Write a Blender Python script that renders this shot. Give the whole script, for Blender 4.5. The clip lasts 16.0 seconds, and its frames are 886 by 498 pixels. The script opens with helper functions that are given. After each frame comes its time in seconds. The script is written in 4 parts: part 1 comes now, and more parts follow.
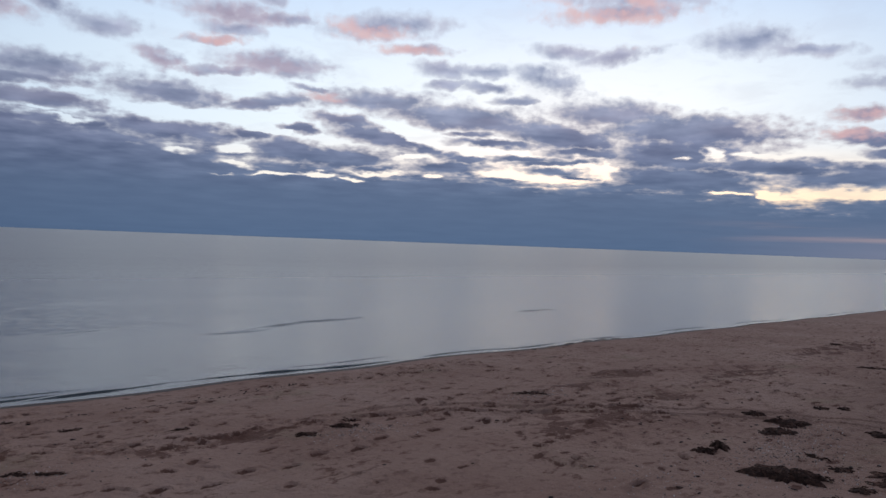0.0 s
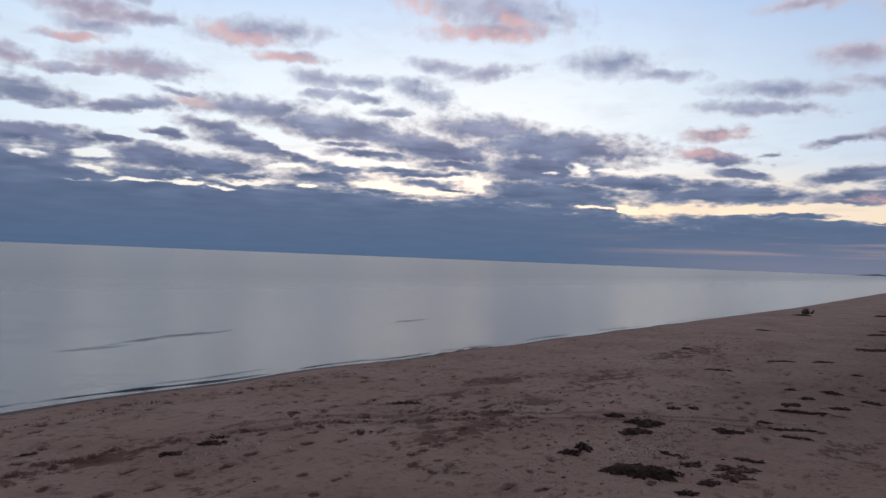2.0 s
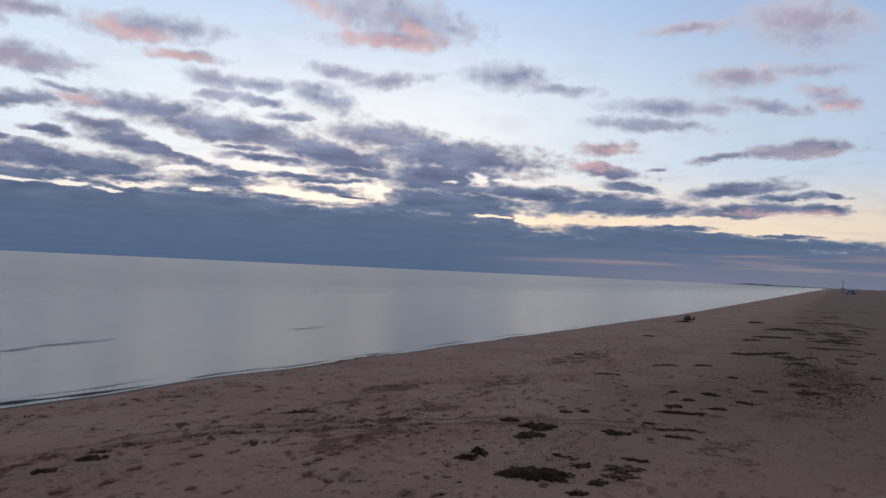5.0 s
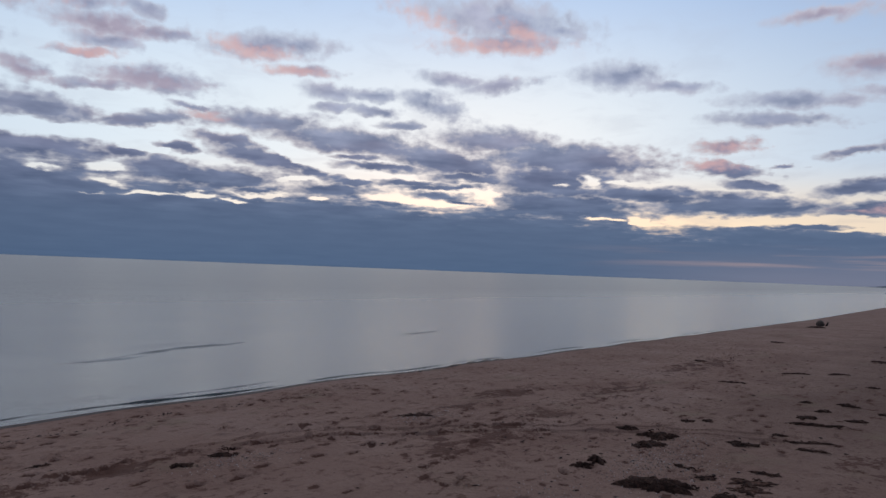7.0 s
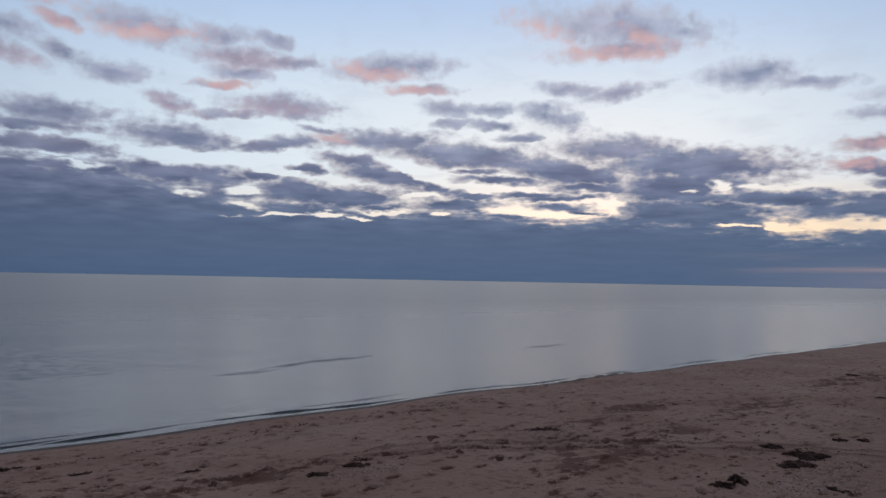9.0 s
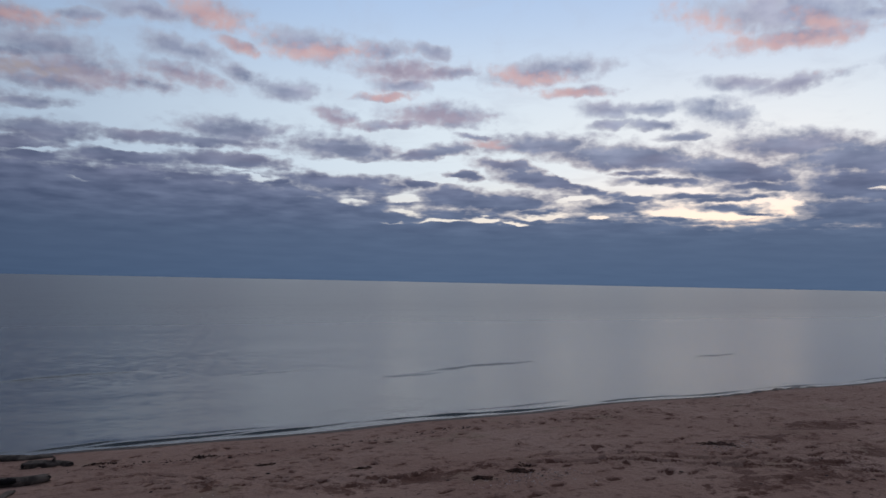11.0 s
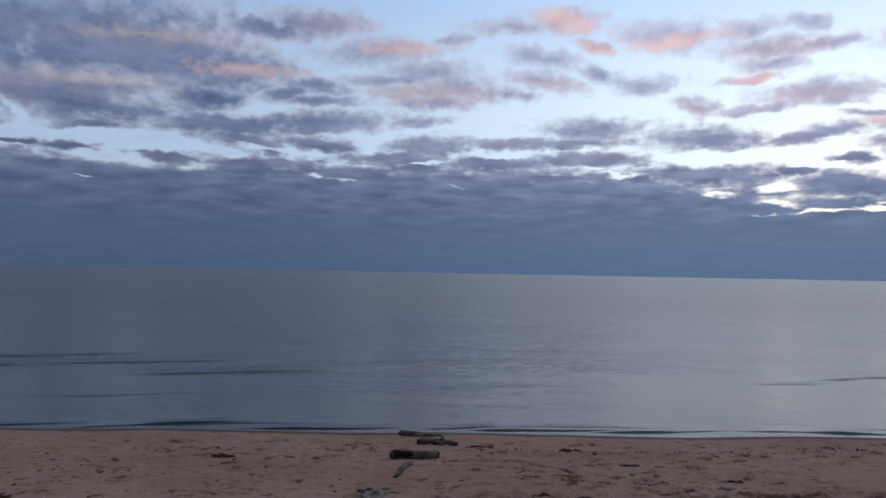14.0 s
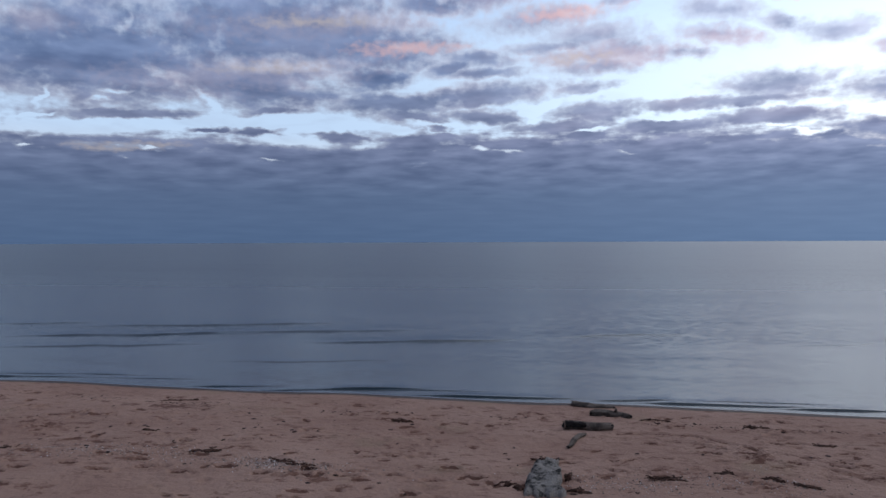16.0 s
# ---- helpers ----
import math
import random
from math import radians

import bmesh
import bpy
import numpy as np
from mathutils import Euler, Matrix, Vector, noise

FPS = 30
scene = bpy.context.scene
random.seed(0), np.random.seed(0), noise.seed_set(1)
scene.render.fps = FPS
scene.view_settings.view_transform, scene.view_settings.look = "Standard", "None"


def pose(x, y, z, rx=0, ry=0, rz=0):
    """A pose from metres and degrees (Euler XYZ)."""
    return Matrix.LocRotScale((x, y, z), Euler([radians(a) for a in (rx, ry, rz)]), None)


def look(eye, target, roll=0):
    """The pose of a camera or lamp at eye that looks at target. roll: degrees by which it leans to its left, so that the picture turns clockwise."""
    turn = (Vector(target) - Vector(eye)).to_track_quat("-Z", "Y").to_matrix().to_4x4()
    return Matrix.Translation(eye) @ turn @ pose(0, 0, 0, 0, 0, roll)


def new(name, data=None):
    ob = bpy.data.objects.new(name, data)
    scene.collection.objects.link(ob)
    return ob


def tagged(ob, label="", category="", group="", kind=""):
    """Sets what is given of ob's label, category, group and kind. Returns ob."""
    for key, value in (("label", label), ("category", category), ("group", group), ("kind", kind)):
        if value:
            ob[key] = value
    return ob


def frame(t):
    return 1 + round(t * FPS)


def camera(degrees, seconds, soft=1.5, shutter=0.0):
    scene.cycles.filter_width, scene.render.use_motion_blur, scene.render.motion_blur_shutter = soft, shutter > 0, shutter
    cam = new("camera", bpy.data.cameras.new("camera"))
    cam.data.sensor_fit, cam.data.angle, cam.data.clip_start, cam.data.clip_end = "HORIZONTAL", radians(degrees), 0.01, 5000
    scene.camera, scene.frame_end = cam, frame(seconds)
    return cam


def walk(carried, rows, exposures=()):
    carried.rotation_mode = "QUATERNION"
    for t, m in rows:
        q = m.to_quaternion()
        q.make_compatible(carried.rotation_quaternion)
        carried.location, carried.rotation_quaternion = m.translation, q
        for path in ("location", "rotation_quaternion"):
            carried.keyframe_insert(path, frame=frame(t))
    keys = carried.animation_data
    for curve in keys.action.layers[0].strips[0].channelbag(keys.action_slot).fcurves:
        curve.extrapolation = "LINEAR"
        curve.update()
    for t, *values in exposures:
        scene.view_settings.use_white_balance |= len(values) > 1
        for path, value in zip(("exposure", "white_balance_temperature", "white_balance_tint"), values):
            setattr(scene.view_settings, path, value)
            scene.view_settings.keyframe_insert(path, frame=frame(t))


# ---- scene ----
cam = camera(62.9, 16.0, soft=1.5)

# seconds, eye x, y, z, heading (degrees to the left of +y), pitch, roll
PATH = [
    (0, 0.000, -0.000, 3.498, -43.67, -0.49, 2.13),
    (0.5, -0.003, -0.010, 3.500, -46.75, -0.24, 2.41),
    (1, -0.010, -0.033, 3.497, -49.37, 0.14, 2.21),
    (1.5, -0.021, -0.035, 3.495, -51.70, 0.46, 2.27),
    (2, -0.025, -0.039, 3.495, -53.47, 0.74, 2.24),
    (2.5, -0.024, -0.048, 3.494, -55.13, 1.02, 2.49),
    (3, -0.018, -0.052, 3.490, -56.29, 1.27, 2.63),
    (3.5, -0.013, -0.051, 3.484, -57.63, 1.44, 2.55),
    (4, -0.009, -0.051, 3.482, -59.08, 1.56, 2.63),
    (4.2, -0.009, -0.050, 3.480, -59.71, 1.59, 2.64),
    (4.9, -0.006, -0.049, 3.475, -61.34, 1.67, 2.65),
    (5.6, -0.004, -0.045, 3.470, -61.18, 1.69, 2.54),
    (6.3, -0.007, -0.035, 3.470, -57.89, 1.68, 2.36),
    (6.5, -0.007, -0.033, 3.465, -56.00, 1.70, 2.35),
    (7, -0.012, -0.021, 3.473, -52.58, 1.68, 2.16),
    (7.5, -0.010, -0.010, 3.476, -49.80, 1.73, 1.84),
    (8, -0.012, -0.006, 3.473, -47.49, 1.88, 1.78),
    (8.2, -0.012, -0.006, 3.473, -46.62, 2.09, 1.44),
    (8.9, -0.019, -0.005, 3.467, -43.42, 2.42, 1.10),
    (9.6, -0.036, -0.001, 3.461, -39.87, 2.63, 0.92),
    (10.3, -0.067, 0.018, 3.464, -35.50, 2.67, 0.97),
    (10.5, -0.072, 0.021, 3.466, -33.70, 2.65, 1.03),
    (11, -0.104, 0.048, 3.474, -30.57, 2.60, 1.16),
    (11.5, -0.149, 0.085, 3.483, -26.49, 2.63, 0.71),
    (12, -0.105, 0.063, 3.503, -18.80, 2.25, 0.53),
    (12.5, -0.078, 0.063, 3.511, -14.09, 2.00, 0.72),
    (13, -0.087, 0.047, 3.514, -9.13, 2.23, 0.47),
    (13.5, -0.078, 0.047, 3.526, -5.47, 2.21, 0.75),
    (14, -0.085, 0.054, 3.526, -2.61, 1.85, 1.08),
    (14.5, -0.094, 0.069, 3.524, 0.94, 1.31, 0.72),
    (15, -0.091, 0.065, 3.530, 4.56, 0.43, 0.15),
    (15.5, -0.097, 0.066, 3.530, 7.98, 0.07, -0.11),
    (16, -0.092, 0.071, 3.532, 10.54, -0.56, -0.23),
]


def eye_pose(x, y, z, heading, pitch, roll):
    a, b = radians(heading), radians(pitch)
    way = Vector((-math.sin(a) * math.cos(b), math.cos(a) * math.cos(b), math.sin(b)))
    return look((x, y, z), Vector((x, y, z)) + way, roll)


walk(cam, [(row[0], eye_pose(*row[1:])) for row in PATH],
     exposures=[(0.0, 0.13), (4.0, 0.03), (8.0, -0.06), (10.5, -0.12), (13.0, 0.17), (15.0, 0.5), (16.0, 0.67)])

# ---- world: dusk sky with broken cloud, sun down behind the cloud bank over the sea ----
GLOW = -54.0  # heading of the brightest sky
world = bpy.data.worlds.new("dusk_sky")
scene.world = world
world.use_nodes = True


class Nodes:
    """Short forms for building a node tree."""

    def __init__(self, tree):
        self.tree = tree

    def add(self, kind, **settings):
        node = self.tree.nodes.new(kind)
        for key, value in settings.items():
            setattr(node, key, value)
        return node

    def put(self, socket, value):
        if isinstance(value, bpy.types.NodeSocket):
            self.tree.links.new(value, socket)
        elif value is not None:
            socket.default_value = value

    def math(self, op, a, b=None, c=None, clamp=False):
        node = self.add("ShaderNodeMath", operation=op, use_clamp=clamp)
        for socket, value in zip(node.inputs, (a, b, c)):
            self.put(socket, value)
        return node.outputs[0]

    def vec(self, op, a, b=None, c=None, out=0):
        node = self.add("ShaderNodeVectorMath", operation=op)
        for socket, value in zip(node.inputs, (a, b, c)):
            self.put(socket, value)
        return node.outputs[out]

    def xyz(self, x, y, z=0.0):
        node = self.add("ShaderNodeCombineXYZ")
        for socket, value in zip(node.inputs, (x, y, z)):
            self.put(socket, value)
        return node.outputs[0]

    def span(self, value, a, b, lo=0.0, hi=1.0, smooth=True):
        node = self.add("ShaderNodeMapRange", interpolation_type="SMOOTHSTEP" if smooth else "LINEAR")
        for socket, v in zip(node.inputs, (value, a, b, lo, hi)):
            self.put(socket, v)
        return node.outputs[0]

    def mix(self, fac, a, b, blend="MIX"):
        node = self.add("ShaderNodeMix", data_type="RGBA", blend_type=blend)
        self.put(node.inputs[0], fac)
        for socket, v in zip((node.inputs[6], node.inputs[7]), (a, b)):
            self.put(socket, (*v, 1.0) if isinstance(v, tuple) and len(v) == 3 else v)
        return node.outputs[2]

    def noise(self, vector, scale, detail=4.0, rough=0.5, out=0, distort=0.0):
        node = self.add("ShaderNodeTexNoise")
        self.put(node.inputs["Vector"], vector)
        self.put(node.inputs["Scale"], scale)
        self.put(node.inputs["Detail"], detail)
        self.put(node.inputs["Roughness"], rough)
        self.put(node.inputs["Distortion"], distort)
        return node.outputs[out]

    def ramp(self, fac, *stops):
        node = self.add("ShaderNodeValToRGB")
        while len(node.color_ramp.elements) < len(stops):
            node.color_ramp.elements.new(0.5)
        for element, (at, colour) in zip(node.color_ramp.elements, stops):
            element.position, element.color = at, (*colour, 1.0)
        self.put(node.inputs[0], fac)
        return node.outputs[0]


sky = Nodes(world.node_tree)
world.node_tree.nodes.clear()
direction = sky.vec("NORMALIZE", sky.add("ShaderNodeTexCoord").outputs["Generated"])
parts = sky.add("ShaderNodeSeparateXYZ")
sky.put(parts.inputs[0], direction)
dx, dy, dz = parts.outputs
heading = sky.math("MULTIPLY", sky.math("ARCTAN2", sky.math("MULTIPLY", dx, -1.0), dy), 57.2958)
height = sky.math("MULTIPLY", sky.math("ARCSINE", dz), 57.2958)

# cloud shapes are wide and low, and close up towards the horizon
squeeze = sky.math("DIVIDE", sky.math("LOGARITHM", sky.math("MULTIPLY_ADD", sky.math("MAXIMUM", height, -1.0), 0.095, 0.38), math.e), 0.095)
layer = sky.xyz(sky.math("MULTIPLY", heading, 0.22), squeeze)
puffs = sky.xyz(sky.math("MULTIPLY", heading, 0.46), squeeze)
sway = sky.vec("SUBTRACT", sky.noise(layer, 0.75, 3.0, 0.5, out=1), (0.5, 0.5, 0.5))
fine = sky.vec("SUBTRACT", sky.noise(puffs, 1.5, 3.0, 0.48, out=1), (0.5, 0.5, 0.5))
place = sky.xyz(heading, height)
place = sky.vec("MULTIPLY_ADD", sway, (1.6, 0.45, 0.0), place)
place = sky.vec("MULTIPLY_ADD", fine, (2.2, 0.95, 0.0), place)


place_bits = sky.add("ShaderNodeSeparateXYZ")
sky.put(place_bits.inputs[0], place)
worked = [0.0]  # ties each run of patches to the one before it, so that the sky is worked out run by run


def patch_field(patches, grow=1.0):
    """How far inside the nearest of the oval patches (heading, height, half length, half thickness, slope, all in degrees) a direction is."""
    nearest = None
    for k, (a, e, w, h, slope) in enumerate(patches):
        if k % 10 == 0:
            spot = sky.xyz(place_bits.outputs[0], place_bits.outputs[1], worked[0])
        oval = sky.add("ShaderNodeMapping", vector_type="TEXTURE")
        sky.put(oval.inputs[0], spot)
        oval.inputs[1].default_value, oval.inputs[2].default_value, oval.inputs[3].default_value = (a, e, 0.0), (0.0, 0.0, radians(slope)), (w * grow, h * grow, 1.0)
        gone = sky.vec("LENGTH", oval.outputs[0], out=1)
        nearest = gone if nearest is None else sky.math("MINIMUM", nearest, gone)
        if k % 10 == 9 or k == len(patches) - 1:
            worked[0] = sky.math("MULTIPLY", nearest, 1e-7)
    return sky.math("SUBTRACT", 1.0, nearest)


# the long bars of cloud before the glow, and the broken cloud to both sides of them
BAR_CLOUDS = [
    (-38.4, 10.8, 5.3, 0.81, 1), (-44.9, 9.8, 7.2, 1.06, 4), (-52.5, 8.6, 5.6, 1.09, 8), (-35.3, 9.2, 2.7, 0.52, 5), (-38.6, 8, 4.1, 0.82, 10),
    (-32.2, 8.4, 1.6, 0.43, 2), (-28.4, 7.8, 1.6, 0.49, -1), (-31.4, 6.6, 3.6, 1.02, 2), (-35.4, 6.3, 4.9, 0.89, 1), (-44.2, 5.9, 4.3, 0.6, 0),
    (-45.2, 6.6, 2.2, 0.34, 0), (-32.6, 4.2, 5.7, 0.4, -2), (-44.3, 4.4, 6.8, 0.69, 1)]
RIGHT_CLOUDS = [
    (-56.5, 10.2, 5, 0.96, 1), (-61.9, 8.9, 7.9, 1.23, 3), (-61.3, 7.1, 5.7, 1.5, 3), (-61.9, 5.3, 6.7, 1.15, 2), (-68.2, 6.3, 5.5, 0.66, 2),
    (-74.3, 5.5, 7, 0.73, 0), (-75.5, 5.8, 5.3, 0.6, 6), (-83, 6.8, 3.7, 0.57, -7), (-83.7, 5.3, 3.9, 0.49, -3), (-86.6, 6.3, 2.2, 0.32, -3),
    (-89, 5.4, 1.8, 0.39, 2), (-89.6, 6.5, 1, 0.19, 4), (-73.8, 8.2, 2.7, 0.55, 11), (-75.9, 6.9, 2.1, 0.34, 7), (-87.3, 9.7, 3.6, 0.58, -4),
    (-82.3, 9.2, 2.2, 0.36, -7), (-77.8, 8.3, 1.2, 0.17, 2), (-80.4, 3, 11.7, 0.92, 2)]
RIGHT_HIGH_CLOUDS = [
    (-66.1, 15.2, 3.1, 0.84, 3), (-70, 14.3, 2.6, 0.38, 6), (-77, 11.7, 3.8, 0.5, 3), (-78.3, 12.9, 4, 0.53, 2), (-83.6, 14.9, 2.8, 0.77, -1),
    (-87.7, 15.2, 2.9, 0.45, 4), (-89, 13.2, 1.9, 0.67, 20), (-85.3, 12.8, 2.7, 0.35, 11), (-87.6, 18.1, 3.9, 1.63, 10),
    (-79.9, 18.5, 2.9, 0.46, -2), (-56, 19.3, 6.3, 1.37, 7), (-57, 17.6, 4.9, 0.74, -2), (-61.5, 18.4, 2, 0.49, 9), (-73.8, 9.9, 2.2, 0.55, 0)]
MIDDLE_HIGH_CLOUDS = [
    (-43.4, 13.4, 2.1, 0.53, 6), (-46.6, 13.4, 2.3, 0.46, -1), (-43.5, 12.3, 1.5, 0.33, -6), (-46.7, 12.2, 1.8, 0.38, 0),
    (-51.2, 12.9, 2.4, 0.76, 13), (-52.7, 14.8, 2.4, 0.5, 4), (-56.5, 14.4, 2.7, 0.51, -8), (-48.9, 11.3, 1.8, 0.3, -3), (-38, 16.3, 4.2, 0.85, -5),
    (-40.7, 14.7, 2.5, 0.36, 0), (-30, 13.1, 3.8, 0.82, 1), (-28.3, 9.8, 1.5, 0.37, -9), (-31.3, 10.5, 2, 0.5, 1), (-32.9, 11.5, 1.3, 0.27, 7),
    (-29.6, 16.2, 3.3, 0.51, -4)]
LEFT_HIGH_CLOUDS = [
    (-1.1, 15.5, 3.4, 1.03, -1), (-3.2, 14.4, 4, 1.21, 2), (-1.8, 13.3, 3.9, 0.68, -3), (-7.9, 14, 2, 0.51, 3), (-10, 16.7, 2.7, 0.71, 9),
    (-10.5, 14.9, 2.9, 0.72, 10), (-12, 19.3, 2.7, 0.93, 3), (-14.2, 17.3, 1.4, 0.44, 16), (-7.5, 18.8, 3.4, 0.57, 2), (-3.5, 18.1, 1.6, 0.33, -4),
    (0.2, 17.4, 1.8, 0.5, 2), (-19.8, 17.8, 3.7, 1.06, 3), (-25.3, 17.7, 2.1, 0.66, -3), (-26.7, 16.4, 3.5, 0.76, -1), (-26.7, 15.2, 2, 0.55, -1),
    (-29.2, 17.8, 1.6, 0.54, 14), (-25.8, 14.3, 2.1, 0.3, -2)]
LEFT_MIDDLE_CLOUDS = [
    (-14.8, 15.2, 1.7, 0.57, 15), (-18.4, 14.4, 2.2, 0.63, -3), (-22, 12.6, 1.7, 0.56, 15), (-26.4, 12.3, 3.7, 0.39, -5), (-30.4, 13.2, 3, 0.6, 5),
    (-31.8, 16.3, 1.5, 0.38, -1), (-0.5, 11.7, 2.1, 0.34, -6), (-1.5, 9.9, 3.5, 0.77, -2), (-7.8, 10.2, 3.2, 0.36, -2), (-14.2, 11.2, 3.8, 0.8, 1),
    (-12.4, 10.2, 5.2, 0.46, -2), (-22.5, 10.2, 4.3, 0.83, 2), (-29.2, 10.1, 3.8, 0.4, -8), (-0.7, 8.1, 2.3, 0.57, 1), (-6.6, 8.6, 4.7, 0.65, 0),
    (-13.9, 8.9, 4.8, 0.63, 1), (-22.5, 7.6, 5.7, 0.79, 2)]
BROAD_CLOUDS = [
    (35.8, 13.2, 8.4, 3.79, -2), (24.3, 16, 8.7, 2.79, -6), (24.9, 11.7, 6.7, 1.65, 1), (13.9, 10.8, 5.8, 0.86, -3), (18.5, 15.2, 7.5, 1.72, 2),
    (15.4, 12.6, 2.9, 0.84, 4), (11, 18, 2.7, 0.56, 6), (10.1, 13.4, 1.8, 0.55, -13), (33.8, 9.3, 5.8, 0.48, -3), (24.3, 9.9, 3, 0.38, -5),
    (38.3, 7.2, 3.1, 0.42, -3), (30.7, 7.3, 4.8, 0.49, 0), (18.4, 8.1, 3, 0.39, -2), (12.3, 8, 4.1, 0.61, -3)]
BROKEN_CLOUDS = [
    (7.3, 14.1, 3, 0.58, 3), (7.3, 13.1, 3.3, 0.38, -2), (1.8, 14.8, 3.3, 0.51, -3), (6.9, 18.6, 3.5, 1, 0), (2.4, 16.9, 4.4, 0.91, -5),
    (-1.5, 14, 5.1, 0.77, -2), (7.2, 11.4, 6.6, 0.76, -4), (12.8, 9.8, 3.2, 0.75, 4), (7.2, 9.7, 3.5, 0.6, 4), (1.5, 8.9, 4.4, 0.48, -2),
    (-1.7, 10.1, 3.1, 0.39, 2), (0.3, 11.6, 1.4, 0.22, -2)]
SMALL_CLOUDS = [
    (-52, 6.5, 3.3, 0.22, -3), (-54.3, 7.3, 3.1, 0.4, 2), (-45.4, 8.5, 1.9, 0.21, 0), (-39.2, 7.8, 1.4, 0.25, 7), (-53.8, 5.4, 1.5, 0.18, 4), (-47.7, 5.1, 1.5, 0.22, 3), (-37.8, 5.6, 1.7, 0.21, -5),
    (-47.4, 7.9, 3.4, 0.3, 2), (-52.3, 5.8, 2.4, 0.31, 4), (-49.8, 6.7, 2.8, 0.26, -1), (-79, 4, 2.5, 0.17, -1), (-86.3, 3.5, 2, 0.12, 3),
    (-42.5, 7.1, 1.5, 0.34, 10), (28.1, 8.5, 1.5, 0.21, 0), (24.9, 8.4, 2.1, 0.25, 0), (10.8, 9, 1, 0.17, 3), (10.7, 8.9, 0.9, 0.21, 2)]
BRIGHT_GAPS = [
    (-41.4, 8.1, 2.7, 0.42, 17), (-44.1, 7.6, 3.5, 0.51, 14), (-48.9, 7.2, 2.9, 0.39, 1), (-49, 5.6, 2.9, 0.31, 6), (-53.3, 5.3, 2.8, 0.27, -4),
    (-55.4, 6.2, 1.3, 0.44, 32), (-29.7, 4.8, 2.5, 0.14, -3), (-33.8, 5, 1.4, 0.2, -1), (-36.4, 4.7, 1.4, 0.16, 5), (-38.9, 5.4, 1.2, 0.21, -1),
    (-40.7, 6.5, 1.3, 0.17, -7), (-42.6, 5.2, 0.7, 0.13, 0), (-61.9, 6.9, 1, 0.27, -2), (-63.8, 7.2, 1, 0.35, 23), (-66.8, 7.2, 1.8, 0.18, -2),
    (-67.9, 4.3, 0.8, 0.26, 13), (-65, 4.5, 1.2, 0.13, 1), (-77.1, 4.4, 4.1, 0.25, -4), (-85.4, 4, 5.8, 0.52, 4)]
LEFT_GAPS = [
    (-1, 8.7, 1.2, 0.19, -4), (-3.5, 6.8, 1.2, 0.16, 3), (-14.3, 8.3, 1, 0.17, 4), (-16.4, 7.8, 1.4, 0.17, 2), (-23.3, 6.1, 1.2, 0.26, 3),
    (-27.5, 6.6, 1.2, 0.22, -2), (-27.4, 5.5, 1.4, 0.31, 10), (-26.3, 4.6, 1.7, 0.13, 0), (-30.5, 4.9, 2.3, 0.16, -1), (-34.1, 5.1, 1, 0.18, 1),
    (-38.1, 5.3, 1.9, 0.22, 0), (-42.7, 5.2, 0.7, 0.13, 0), (-6.6, 9.3, 1.8, 0.2, 4), (-24.9, 8.9, 4.7, 0.35, 1), (-29.8, 8.2, 1.6, 0.27, 4)]
BROAD_GAPS = [
    (34, 8.6, 5.1, 0.4, -5), (24.3, 9.2, 5.4, 0.71, 0), (22, 7.7, 3.4, 0.47, 6), (28.3, 10.5, 1.6, 0.41, -134), (20.2, 12.2, 3.1, 0.63, -4),
    (12.3, 12.2, 2.9, 0.85, -9), (11.2, 9.1, 2.2, 0.26, 5), (16.8, 7.5, 1.4, 0.35, -4), (34.4, 15.4, 1.5, 0.38, 104), (27.4, 15.2, 1.5, 0.47, 112),
    (36.1, 13, 1.4, 0.23, -6), (31.5, 12.4, 1.5, 0.36, 15), (34.7, 10.8, 1, 0.16, -5), (39.5, 10.3, 0.8, 0.26, 117), (24, 6.3, 1, 0.13, -1),
    (34.3, 6.2, 0.7, 0.12, 6), (32.7, 7, 0.9, 0.12, -3), (12.4, 6.1, 1.2, 0.15, 0)]
THIN_GAPS = [
    (18.8, 4.4, 1, 0.11, 1), (40.4, 6.8, 0.7, 0.11, -4), (39.9, 8.9, 1.1, 0.11, -7), (36.1, 10.2, 0.8, 0.15, -5), (11.3, 9, 2, 0.25, 13),
    (3.3, 10.2, 1.8, 0.35, -12), (7.5, 7.3, 0.9, 0.19, 3), (5.2, 7.1, 1.6, 0.13, 0), (12.6, 5.9, 1.2, 0.13, -2), (-0.7, 8.7, 0.8, 0.18, 10),
    (-3.4, 6.9, 0.8, 0.16, 8)]
PINK = [
    (0.2, 17.3, 1.8, 0.5, 0), (-3.1, 13.9, 2.9, 0.49, 0), (-27.6, 16.2, 2.4, 0.51, -2), (-10.9, 14.6, 1.8, 0.4, 6), (-22.1, 12.4, 1.4, 0.34, 16),
    (-30.9, 13, 1.8, 0.3, 1), (-40.9, 14.7, 2.2, 0.24, -7), (-28.8, 12.9, 1.9, 0.44, -3), (-78.9, 18.7, 3.5, 0.35, -1), (-83.2, 15.1, 2.2, 0.39, 4),
    (-87.3, 18.6, 3.4, 0.58, 7), (-88.2, 13.7, 1.1, 0.22, 11), (-87.6, 9.5, 2.1, 0.23, 2), (19.4, 16.7, 6.6, 0.68, -5), (24.9, 12.8, 6, 0.74, -7),
    (39.9, 15.1, 1.4, 0.5, 2), (-1.5, 14, 3, 0.43, -1), (6.2, 18.7, 2.4, 0.48, 0)]
